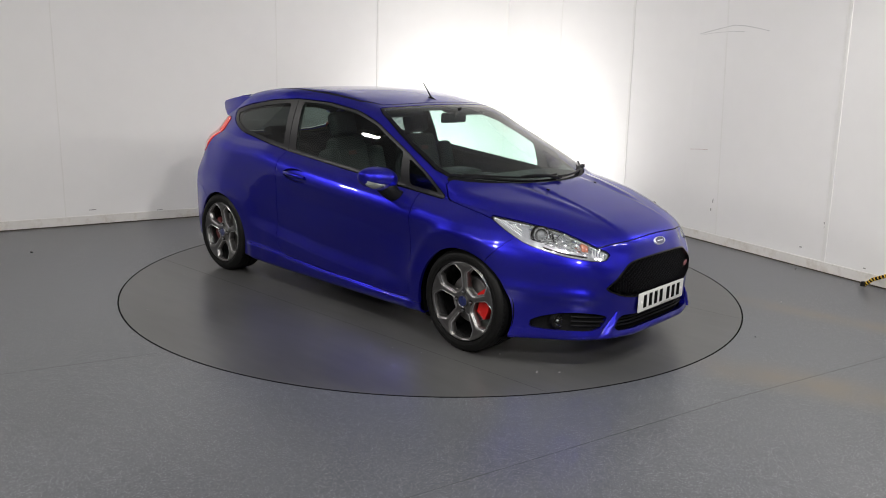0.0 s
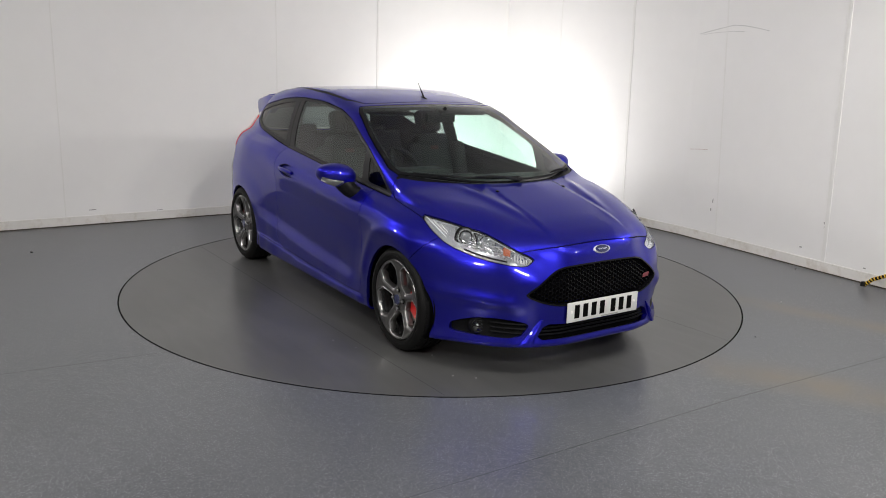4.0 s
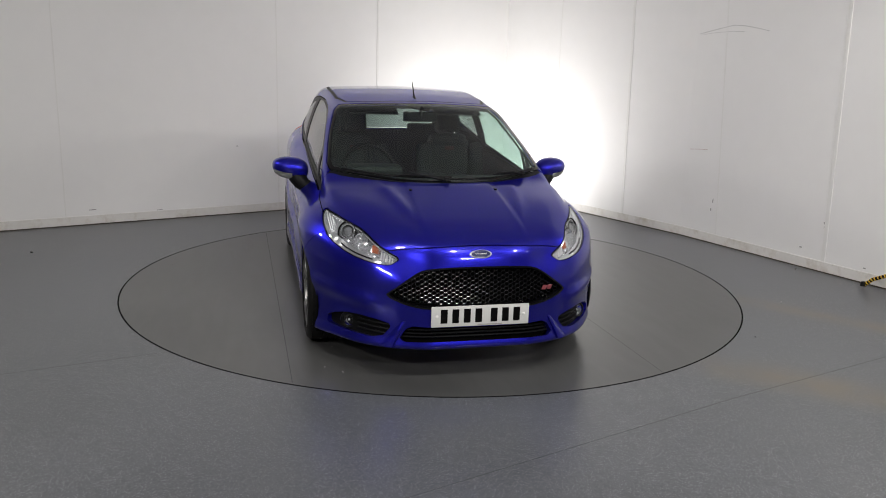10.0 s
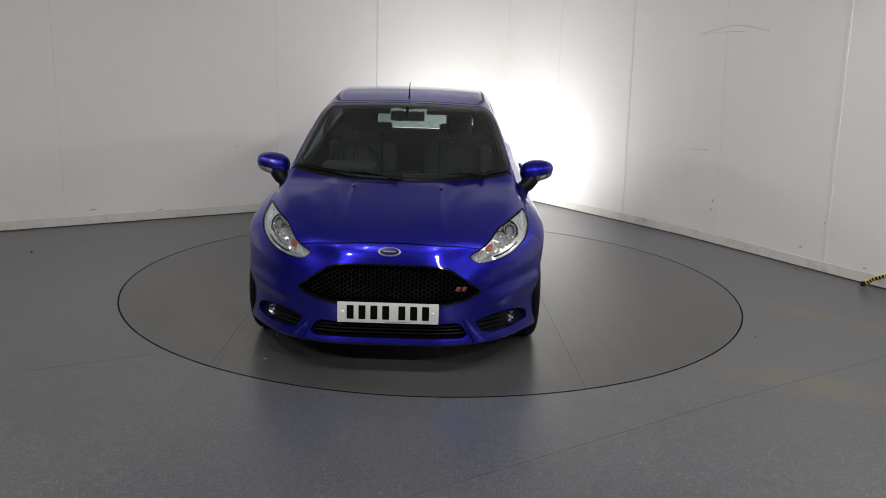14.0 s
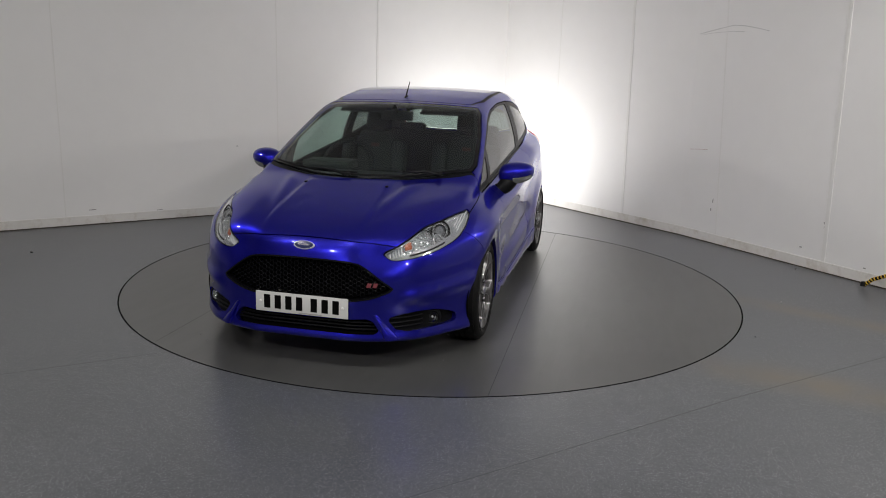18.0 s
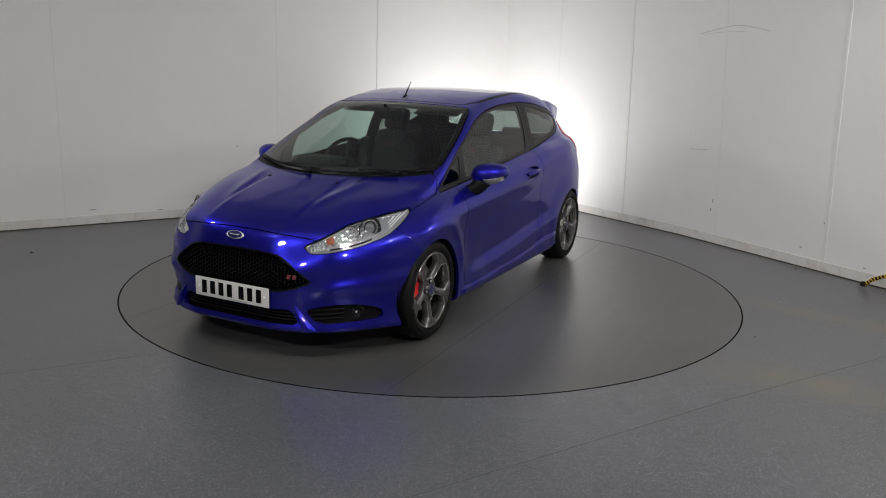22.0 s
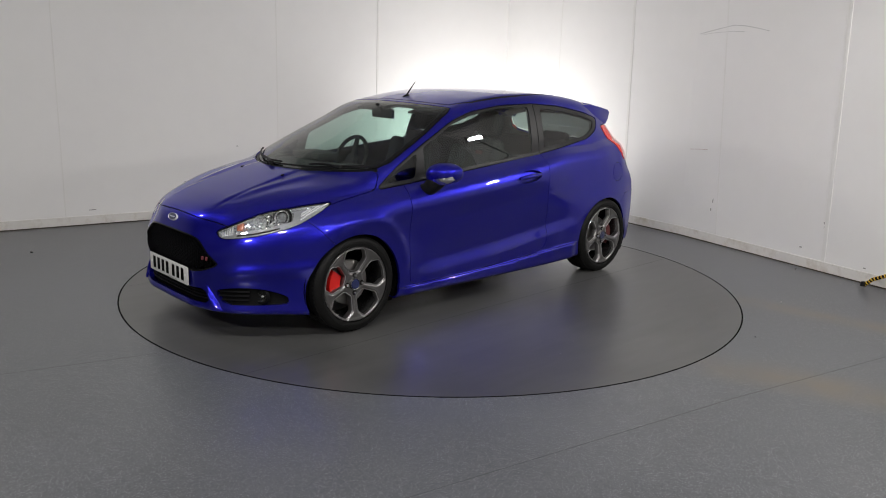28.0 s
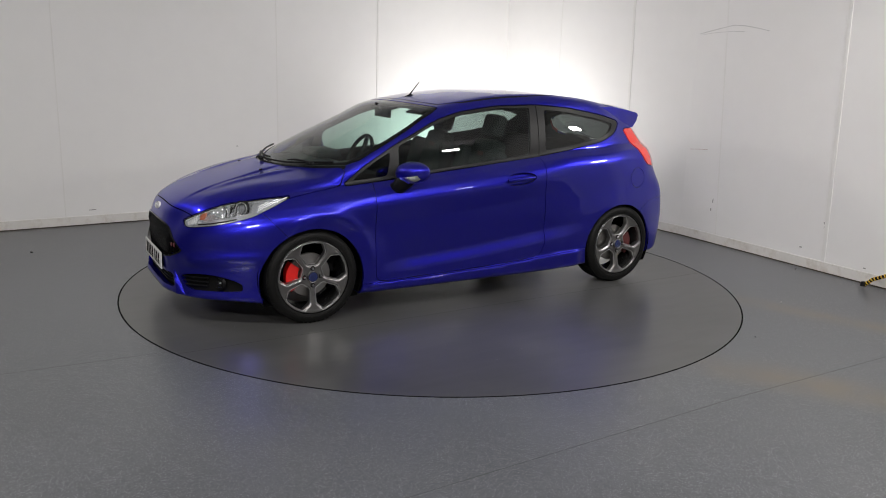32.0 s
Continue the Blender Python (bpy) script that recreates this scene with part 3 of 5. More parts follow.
def skin(p):
    """Below zero inside the body: sides, top, nose, tail and underside, blended with rounded edges."""
    x, y, z = p[:, 0], np.abs(p[:, 1]), p[:, 2]
    s = z - BELT(x) + 0.04 * step(-1.9, -2.4, x)
    # sides, with swollen wheel arches and the sill's kick
    fade = step(-1.45, -2.15, x)
    w = PLAN(x) - DROP(s) * (1 - fade) - SOFT_DROP(s) * fade - HEAD_TAPER(x) * np.clip(s / 0.2, 0, 1.4)
    for hub in (0.0, -2.489):
        r = np.hypot(x - hub, (z - 0.298) * 0.97)
        w = w + 0.016 * (1 - step(0.34, 0.56, r)) * (1 - step(0.6, 0.8, z))
        if hub == 0.0:
            w = w + 0.009 * np.exp(-((r - 0.405) / 0.036) ** 2) * step(0.30, 0.42, z) * step(0.74, 0.66, z)
    mid = (1 - step(-0.45, -0.36, x)) * step(-2.14, -2.05, x)
    # the door tucks in below its crease and flares out again to the sill
    w = w - 0.028 * (1 - step(-0.80, -0.42, x)) * step(-2.12, -1.70, x) * step(-0.30, -0.62, s)
    w = w - 0.03 * step(-2.3, -2.7, x) * step(0.75, 1.0, z) - 0.06 * step(-2.7, -3.0, x) * step(0.7, 0.9, z)
    q = z - SILL(x)
    broad = (1 - step(-0.74, -0.38, x)) * step(-2.2, -1.80, x)
    w = w + broad * 0.030 * (1 - step(0.04, 0.14, q - 0.05 * (-0.5 - x))) + mid * (0.016 * (1 - step(-0.012, 0.012, q)))
    w = w - 0.05 * (1 - step(0.06, 0.19, z))
    side = (y - w) * 0.97
    # top, bowed back towards the sides
    xe = x + 0.36 * y * y * step(0.5, 0.0, x) * step(-2.6, -1.2, x)
    ridge = 0.014 * np.exp(-((y - (0.40 + 0.22 * (0.0 - x))) / 0.04) ** 2) * step(0.65, 0.3, x) * step(-0.1, 0.1, x)
    ridge = 0.7 * ridge + 0.009 * (1 - step(0.235, 0.275, y - 0.04 * x)) * step(0.74, 0.5, x) * step(-0.06, 0.1, x)
    h = TOP(xe) - TOP_CROWN(x) * y * y + ridge
    slope = np.where((xe < 0.02) & (xe > -0.95), 0.92, 0.97)
    top = (z - h) * slope
    nose = x - nose_x(y, z)
    # the bumper's shoulder over the fog lamps
    nose = nose - 0.024 * np.exp(-((z - 0.40 - 0.12 * (y - 0.5)) / 0.04) ** 2) * step(0.45, 0.6, y)
    tail = (TAIL(z) + 0.16 * y ** 2.5) - x
    body = smax(side, top, 0.060 + 0.03 * step(-0.1, 0.2, x))
    # the slant that carries the headlamps
    body = smax(body, (0.45 * x + 0.6 * y + 0.62 * z - 1.022) / 0.973, 0.10)
    body = smax(body, nose, 0.05)
    body = smax(body, tail, 0.09)
    low = 0.150 + 0.020 * step(0.2, 0.5, x) + 0.05 * step(-1.6, -2.9, x)
    return smax(body, low - z, 0.03)


def gradient(f, p, e=0.002):
    g = np.stack([f(p + d) - f(p - d) for d in np.eye(3) * e], 1)
    return g / np.maximum(np.linalg.norm(g, axis=1, keepdims=True), 1e-9)


def settle(f, p, times=3):
    """Moves points onto the surface."""
    for _ in range(times):
        e = 0.002
        g = np.stack([f(p + d) - f(p - d) for d in np.eye(3) * e], 1) / (2 * e)
        p = p - g * (f(p) / np.maximum((g * g).sum(1), 0.05))[:, None]
    return p


def surface_net(f, lo, hi, cell):
    """A closed mesh of the surface f = 0: one point a cell, one quad a crossed edge."""
    n = [int(round((b - a) / cell)) + 1 for a, b in zip(lo, hi)]
    ax = [np.linspace(a, b, k) for a, b, k in zip(lo, hi, n)]
    g = np.stack(np.meshgrid(*ax, indexing="ij"), -1)
    v = np.empty(n)
    for i in range(n[0]):
        v[i] = f(g[i].reshape(-1, 3)).reshape(n[1], n[2])
    ins = v < 0
    corners = [(a, b, c) for a in (0, 1) for b in (0, 1) for c in (0, 1)]

    def cells(arr, o):
        return arr[o[0]:n[0] - 1 + o[0], o[1]:n[1] - 1 + o[1], o[2]:n[2] - 1 + o[2]]
    count = sum(cells(ins, o).astype(int) for o in corners)
    mixed = (count > 0) & (count < 8)
    ids = -np.ones(mixed.shape, int)
    ids[mixed] = np.arange(mixed.sum())
    acc = np.zeros((mixed.sum(), 3))
    tot = np.zeros(mixed.sum())
    for o in corners:
        for k in range(3):
            if o[k] == 0:
                o2 = list(o)
                o2[k] = 1
                a, b = cells(v, o)[mixed], cells(v, o2)[mixed]
                hit = (a < 0) != (b < 0)
                t = np.where(hit, a / np.where(hit, a - b, 1), 0)
                pa = np.stack([cells(g[..., q], o)[mixed] for q in range(3)], 1)
                pa[:, k] += t * (ax[k][1] - ax[k][0])
                acc[hit] += pa[hit]
                tot[hit] += 1
    pts = acc / tot[:, None]
    tris = []
    for k in range(3):
        a, b = [q for q in range(3) if q != k]
        sl = [slice(1, n[q] - 1) for q in range(3)]
        s0, s1 = list(sl), list(sl)
        s0[k], s1[k] = slice(0, n[k] - 1), slice(1, n[k])
        i0, i1 = ins[tuple(s0)], ins[tuple(s1)]
        w = np.argwhere(i0 != i1)
        flip = i0[i0 != i1]
        w = w + np.array([0 if q == k else 1 for q in range(3)])

        def cid(da, db):
            c = w.copy()
            c[:, a] -= da
            c[:, b] -= db
            return ids[c[:, 0], c[:, 1], c[:, 2]]
        q = np.stack([cid(0, 0), cid(1, 0), cid(1, 1), cid(0, 1)], 1)
        if k == 1:
            flip = ~flip
        q[~flip] = q[~flip][:, ::-1]
        d1 = np.linalg.norm(pts[q[:, 0]] - pts[q[:, 2]], axis=1)
        d2 = np.linalg.norm(pts[q[:, 1]] - pts[q[:, 3]], axis=1)
        s = (d1 < d2)[:, None]
        tris.append(np.where(s, q[:, [0, 1, 2]], q[:, [0, 1, 3]]))
        tris.append(np.where(s, q[:, [0, 2, 3]], q[:, [1, 2, 3]]))
    return settle(f, pts), np.concatenate(tris)


def compact(V, T):
    used = np.unique(T)
    back = -np.ones(len(V), int)
    back[used] = np.arange(len(used))
    return V[used], back[T]


def cut(V, T, fv):
    """Splits a triangle mesh where fv changes sign: the part below zero and the part above."""
    fv = np.where(np.abs(fv) < 1e-5, 1e-5, fv)
    neg = fv < 0
    tn = neg[T]
    c = tn.sum(1)
    sp = (c == 1) | (c == 2)
    S = T[sp]
    lone = np.where((c[sp] == 1)[:, None], tn[sp], ~tn[sp])
    k = lone.argmax(1)
    r = np.arange(len(S))
    A, B, C = S[r, k], S[r, (k + 1) % 3], S[r, (k + 2) % 3]
    e = np.concatenate([np.sort(np.stack([A, B], 1), 1), np.sort(np.stack([A, C], 1), 1)])
    if not len(e):
        empty_t = np.zeros((0, 3), int)
        return (compact(V, T), (V[:0], empty_t)) if neg.all() else ((V[:0], empty_t), compact(V, T))
    u, inv = np.unique(e, axis=0, return_inverse=True)
    inv = inv.reshape(-1)
    t = fv[u[:, 0]] / (fv[u[:, 0]] - fv[u[:, 1]])
    V2 = np.concatenate([V, V[u[:, 0]] + t[:, None] * (V[u[:, 1]] - V[u[:, 0]])])
    ab, ac = inv[:len(S)] + len(V), inv[len(S):] + len(V)
    one = np.stack([A, ab, ac], 1)
    two = np.concatenate([np.stack([ab, B, C], 1), np.stack([ab, C, ac], 1)])
    ln = c[sp] == 1
    ln2 = np.concatenate([ln, ln])
    return (compact(V2, np.concatenate([T[c == 3], one[ln], two[~ln2]])),
            compact(V2, np.concatenate([T[c == 0], one[~ln], two[ln2]])))


def rounded(poly, r=2, limit=9.0):
    """Softens a closed outline's corners, cutting off no more than limit."""
    q = np.array(poly, float)
    for _ in range(r):
        n = np.roll(q, -1, 0)
        f = np.minimum(0.2, limit / np.maximum(np.linalg.norm(n - q, axis=1), 1e-6))[:, None]
        q = np.stack([q + f * (n - q), n - f * (n - q)], 1).reshape(-1, 2)
        limit *= 0.4
    return q


def outline(poly, soft=2, limit=9.0):
    """The signed distance to a closed outline, below zero inside."""
    q = rounded(poly, soft, limit)

    def f(a, b):
        p = np.stack([a, b], 1)
        d = np.full(len(p), 1e9)
        ins = np.zeros(len(p), bool)
        for u, v in zip(q, np.roll(q, -1, 0)):
            e = v - u
            w = p - u
            t = np.clip((w @ e) / max(e @ e, 1e-12), 0, 1)
            d = np.minimum(d, ((w - t[:, None] * e) ** 2).sum(1))
            hit = (u[1] > p[:, 1]) != (v[1] > p[:, 1])
            if abs(v[1] - u[1]) > 1e-12:
                ins ^= hit & (p[:, 0] < (v[0] - u[0]) * (p[:, 1] - u[1]) / (v[1] - u[1]) + u[0])
        d = np.sqrt(d)
        return np.where(ins, -d, d)
    return f


def flanged(V, T, N, depth):
    """Adds an inward edge of that depth along all open borders."""
    e = np.concatenate([T[:, [0, 1]], T[:, [1, 2]], T[:, [2, 0]]])
    s = np.sort(e, 1)
    u, inv, cnt = np.unique(s, axis=0, return_inverse=True, return_counts=True)
    b = e[cnt[inv.reshape(-1)] == 1]
    used = np.unique(b)
    top = len(V) + np.arange(len(used))
    back = np.zeros(len(V), int)
    back[used] = np.arange(len(used))
    low = top + len(used)
    V2 = np.concatenate([V, V[used], V[used] - N[used] * depth])
    f = np.concatenate([np.stack([top[back[b[:, 1]]], top[back[b[:, 0]]], low[back[b[:, 0]]]], 1),
                        np.stack([top[back[b[:, 1]]], low[back[b[:, 0]]], low[back[b[:, 1]]]], 1)])
    return V2, T, f


def panel(name, V, T, mat, parent, label="", sink=0.0, depth=0.012):
    """A sheet of the skin as one mesh, with its edges turned in."""
    if not len(T):
        return None
    V = settle(skin, V, 1)
    N = gradient(skin, V)
    V = V - N * sink
    if depth:
        V2, T1, T2 = flanged(V, T, N, depth)
    else:
        V2, T1, T2 = V, T, np.zeros((0, 3), int)
    me = bpy.data.meshes.new(name)
    me.from_pydata(V2.tolist(), [], np.concatenate([T1, T2]).tolist())
    me.materials.append(mat)
    sm = np.ones(len(T1) + len(T2), bool)
    me.polygons.foreach_set("use_smooth", sm)
    nn = np.zeros((len(V2), 3))
    nn[:len(V)] = N
    me.update()
    if len(V2) > len(V):
        vn = np.zeros(len(V2) * 3)
        me.vertices.foreach_get("normal", vn)
        nn[len(V):] = vn.reshape(-1, 3)[len(V):]
    me.normals_split_custom_set_from_vertices(nn.tolist())
    ob = new(name, me)
    ob.parent = parent
    ob.location = SHIFT if parent == CAR else (0, 0, 0)
    if label:
        tagged(ob, label)
    return ob


V, T = surface_net(skin, (-3.24, -0.99, 0.05), (0.93, 0.99, 1.46), 0.0175)


# ------------------------------------------------------------------ cutting the skin into panels
SIDES = ((1, "left"), (-1, "right"))


def ycut(V, sgn, low):
    """Above zero where the point lies on that side of the car, past low."""
    return low - sgn * V[:, 1]


def take(V, T, f, gap=0.0, seam=True):
    """Cuts out the region f < 0. Returns the piece and the rest; a dark strip closes the gap between."""
    piece, rest = cut(V, T, f(V) + gap)
    if gap:
        ring, rest = cut(*rest, f(rest[0]) - gap)
        if seam:
            SEAMS.append(ring)
    return piece, rest


SEAMS = []
mesh = (V, T)

# wheel openings
for hub in (0.0, -2.487):
    _, mesh = take(*mesh, lambda P, h=hub: np.maximum(np.hypot(P[:, 0] - h, P[:, 2] - 0.274) - 0.336, 0.52 - np.abs(P[:, 1])))


# windscreen with its dark border
def screen(P):
    ys = np.linspace(-0.692, 0.692, 15)
    yt = np.linspace(0.565, -0.565, 13)
    low = [(0.045 - 0.72 * y * y, y) for y in ys]
    high = [(-0.905 - 0.36 * y * y, y) for y in yt]
    f = outline(low + [(-0.65, 0.648)] + high + [(-0.65, -0.648)], 1)
    return np.maximum(f(P[:, 0], P[:, 1]), 0.88 - P[:, 2])


piece, mesh = take(*mesh, screen, 0.003)
SCREEN_ALL = piece
border, glass = cut(*piece, -(screen(piece[0]) + 0.024))
panel("windscreen_border", *border, M_GLOSS, CAR, "black printed border of the windscreen", sink=0.002, depth=0.004)
WINDSCREEN = panel("windscreen", *glass, M_WSCREEN, CAR, "clear tinted laminated glass", sink=0.002, depth=0)

PATCH = outline([(-0.80, -0.055), (-0.80, 0.055), (-0.93, 0.095), (-0.93, -0.095)], 2, 0.02)
patch, _ = cut(*SCREEN_ALL, PATCH(SCREEN_ALL[0][:, 0], SCREEN_ALL[0][:, 1]))
panel("sensor_patch", *patch, M_PIT, WINDSCREEN, "black sensor cover behind the mirror", sink=0.008, depth=0.004)

# side windows: black frame, three panes a side
DLO = outline([(-0.225, 0.842), (-0.62, 0.876), (-1.2, 0.932), (-1.755, 0.988), (-2.05, 1.028), (-2.36, 1.078), (-2.52, 1.142), (-2.615, 1.222),
               (-2.38, 1.277), (-2.08, 1.325), (-1.79, 1.346), (-1.45, 1.336), (-1.15, 1.297), (-0.945, 1.237), (-0.62, 1.084), (-0.40, 0.964)], 1, 0.03)
PANE_A = outline([(-0.30, 0.872), (-0.555, 0.893), (-0.590, 1.048), (-0.45, 0.973)], 2, 0.012)
PANE_B = outline([(-0.632, 0.898), (-1.2, 0.952), (-1.680, 1.000), (-1.732, 1.328), (-1.45, 1.320), (-1.17, 1.284), (-0.95, 1.221), (-0.652, 1.080)], 2, 0.012)
PANE_C = outline([(-1.820, 1.026), (-2.06, 1.056), (-2.34, 1.100), (-2.46, 1.148), (-2.520, 1.206), (-2.36, 1.245), (-2.08, 1.292), (-1.856, 1.314)], 2, 0.012)
DLO_SPLIT = outline([(-1.752, 0.9), (-1.80, 1.42), (-3, 1.42), (-3, 0.9)], 0)
for sgn, word in SIDES:
    f = lambda P: np.maximum(DLO(P[:, 0], P[:, 2]), ycut(P, sgn, 0.3))
    piece, mesh = take(*mesh, f, 0.003)
    rest = piece
    for nm, pane, mat, lab in (("quarterlight", PANE_A, M_SAIL, "small dark front window"), ("door_window", PANE_B, M_SIDEGLASS, "tinted door window"), ("rear_side_window", PANE_C, M_PRIVACY, "dark privacy glass")):
        g, rest = cut(*rest, pane(rest[0][:, 0], rest[0][:, 2]))
        ob = panel(nm, *g, mat, CAR, lab, sink=0.007, depth=0)
    rear, front = take(*rest, lambda P: DLO_SPLIT(P[:, 0], P[:, 2]), 0.003)
    panel("door_window_frame", *front, M_SATIN, CAR, "satin black window frame", sink=0.003, depth=0.006)
    panel("rear_window_frame", *rear, M_SATIN, CAR, "satin black window frame", sink=0.003, depth=0.006)

# rear window, tail lamps
HATCH_GLASS = outline([(-0.56, 1.02), (0.56, 1.02), (0.50, 1.24), (-0.50, 1.24)], 2)
piece, mesh = take(*mesh, lambda P: np.maximum(HATCH_GLASS(P[:, 1], P[:, 2]), P[:, 0] + 2.6), 0.003)
panel("rear_window", *piece, M_PRIVACY, CAR, "dark rear window", sink=0.003, depth=0)
LAMP_T = outline([(-2.632, 1.168), (-2.662, 1.08), (-2.745, 0.925), (-2.80, 0.887), (-3.1, 0.872), (-3.1, 1.14), (-2.77, 1.165)], 1)
for sgn, word in SIDES:
    piece, mesh = take(*mesh, lambda P: np.maximum(np.maximum(LAMP_T(P[:, 0], P[:, 2]), ycut(P, sgn, 0.52)), P[:, 0] + 2.5), 0.003)
    panel("tail_lamp", *piece, M_TAIL, CAR, "red tail lamp lens", sink=-0.004, depth=0.014)

# headlamps: an outline on the slanted corner
LAMP_H = outline([(-0.198, 0.634), (-0.165, 0.602), (-0.12, 0.600), (0.09, 0.630), (0.27, 0.678), (0.37, 0.735), (0.468, 0.804), (0.30, 0.786), (0.20, 0.768), (0.09, 0.750), (-0.03, 0.708), (-0.12, 0.668)], 1)


def lamp_h(P, sgn):
    return np.maximum(np.maximum(LAMP_H((np.abs(P[:, 1]) - P[:, 0]) / math.sqrt(2), P[:, 2]), ycut(P, sgn, 0.2)), -P[:, 0] - 0.1)


LAMPS = {}
for sgn, word in SIDES:
    piece, mesh = take(*mesh, lambda P: lamp_h(P, sgn), 0.002)
    LAMPS[sgn] = piece

# grille, lower grille, fog lamp pockets
GRILLE = outline([(0, 0.604), (0.15, 0.602), (0.26, 0.595), (0.315, 0.580), (0.37, 0.545), (0.482, 0.462), (0.478, 0.446), (0.38, 0.404), (0.28, 0.386), (0, 0.382),
                  (-0.28, 0.386), (-0.38, 0.404), (-0.478, 0.446), (-0.482, 0.462), (-0.37, 0.545), (-0.315, 0.580), (-0.26, 0.595), (-0.15, 0.602)], 1)
front = lambda P: 0.5 - P[:, 0]
piece, mesh = take(*mesh, lambda P: np.maximum(GRILLE(P[:, 1], P[:, 2]), front(P)))
frame_, hole = cut(*piece, -(GRILLE(piece[0][:, 1], piece[0][:, 2]) + 0.008))
panel("grille_surround", *frame_, M_GLOSS, CAR, "gloss black grille surround", sink=-0.003, depth=0.04)
# a near-black sheet puts the shade behind the grille into colour
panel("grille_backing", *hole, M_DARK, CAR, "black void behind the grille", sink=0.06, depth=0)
INTAKE = outline([(0, 0.286), (0.25, 0.288), (0.372, 0.296), (0.425, 0.212), (0.25, 0.213), (0, 0.213), (-0.25, 0.213), (-0.425, 0.212), (-0.372, 0.296), (-0.25, 0.288)], 1)
piece, mesh = take(*mesh, lambda P: np.maximum(INTAKE(P[:, 1], P[:, 2]), front(P)))
# here too a near-black sheet stands in for the shaded depth
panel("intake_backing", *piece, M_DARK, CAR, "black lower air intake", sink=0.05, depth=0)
POCKET = outline([(0.445, 0.296), (0.52, 0.318), (0.60, 0.328), (0.67, 0.322), (0.735, 0.292), (0.775, 0.240), (0.72, 0.228), (0.505, 0.222)], 1)
for sgn, word in SIDES:
    piece, mesh = take(*mesh, lambda P: np.maximum(np.maximum(POCKET(sgn * P[:, 1], P[:, 2]), 0.42 - P[:, 0]), ycut(P, sgn, 0.2)))
    panel("fog_pocket", *piece, M_PIT, CAR, "black fog lamp surround", sink=0.028, depth=0)

# bonnet
half = [(0.95, 0.0), (0.95, 0.34), (0.80, 0.37), (0.70, 0.425), (0.62, 0.56), (0.43, 0.68), (0.20, 0.745), (0.075, 0.752), (-0.06, 0.752), (-0.21, 0.738), (-0.275, 0.700), (-0.16, 0.590), (-0.03, 0.379), (0.05, 0.15), (0.064, 0)]
HOOD = outline(half + [(x, -y) for x, y in half[::-1][1:-1]], 1)
piece, mesh = take(*mesh, lambda P: np.maximum(HOOD(P[:, 0], P[:, 1]), 0.7025 - 0.16 * P[:, 1] ** 2 - P[:, 2]), 0.0025)
BONNET = panel("bonnet", *piece, M_PAINT, CAR, "blue bonnet with two raised creases")
# black scuttle between bonnet and screen
COWL = outline([(0.12, -0.3), (0.12, 0.3), (-0.1, 0.66), (-0.32, 0.70), (-0.32, -0.70), (-0.1, -0.66)], 1)
piece, mesh = take(*mesh, lambda P: np.maximum(np.maximum(COWL(P[:, 0], P[:, 1]), 0.88 - P[:, 2]), P[:, 2] - 1.02))
panel("scuttle", *piece, M_BLACK, CAR, "black plastic scuttle", sink=0.008, depth=0.004)

# bumpers
BUMP = outline([(0.33, 0.74), (0.285, 0.70), (0.25, 0.662), (0.207, 0.612), (0.15, 0.55), (0.15, 0.0), (1.2, 0.0), (1.2, 0.95), (0.5, 0.95)], 0)
piece, mesh = take(*mesh, lambda P: BUMP(P[:, 0], P[:, 2]), 0.0015)
panel("front_bumper", *piece, M_PAINT, CAR, "deep blue front bumper with splitter lip", depth=0.03)
RBUMP = outline([(-2.70, 0.56), (-2.78, 0.62), (-3.4, 0.66), (-3.4, 0), (-2.62, 0)], 0)
piece, mesh = take(*mesh, lambda P: RBUMP(P[:, 0], P[:, 2]), 0.0015)
panel("rear_bumper", *piece, M_PAINT, CAR)
HATCH = outline([(-0.60, 0.64), (0.60, 0.64), (0.57, 1.30), (-0.57, 1.30)], 1)
piece, mesh = take(*mesh, lambda P: np.maximum(HATCH(P[:, 1], P[:, 2]), P[:, 0] + 2.72), 0.002)
panel("tailgate", *piece, M_PAINT, CAR)

# roof skin between its two black ditch mouldings
ROOF = outline([(-0.955, 0), (-0.98, 0.3), (-1.06, 0.535), (-1.8, 0.545), (-2.5, 0.50), (-2.72, 0.46), (-2.72, -0.46), (-2.5, -0.50), (-1.8, -0.545), (-1.06, -0.535), (-0.98, -0.3)], 1)
piece, mesh = take(*mesh, lambda P: np.maximum(ROOF(P[:, 0], P[:, 1]), 1.2 - P[:, 2]), 0.010)
panel("roof", *piece, M_PAINT, CAR, "blue roof skin")
panel("roof_moulding", *SEAMS.pop(), M_BLACK, CAR, "black roof ditch moulding", sink=0.002, depth=0)

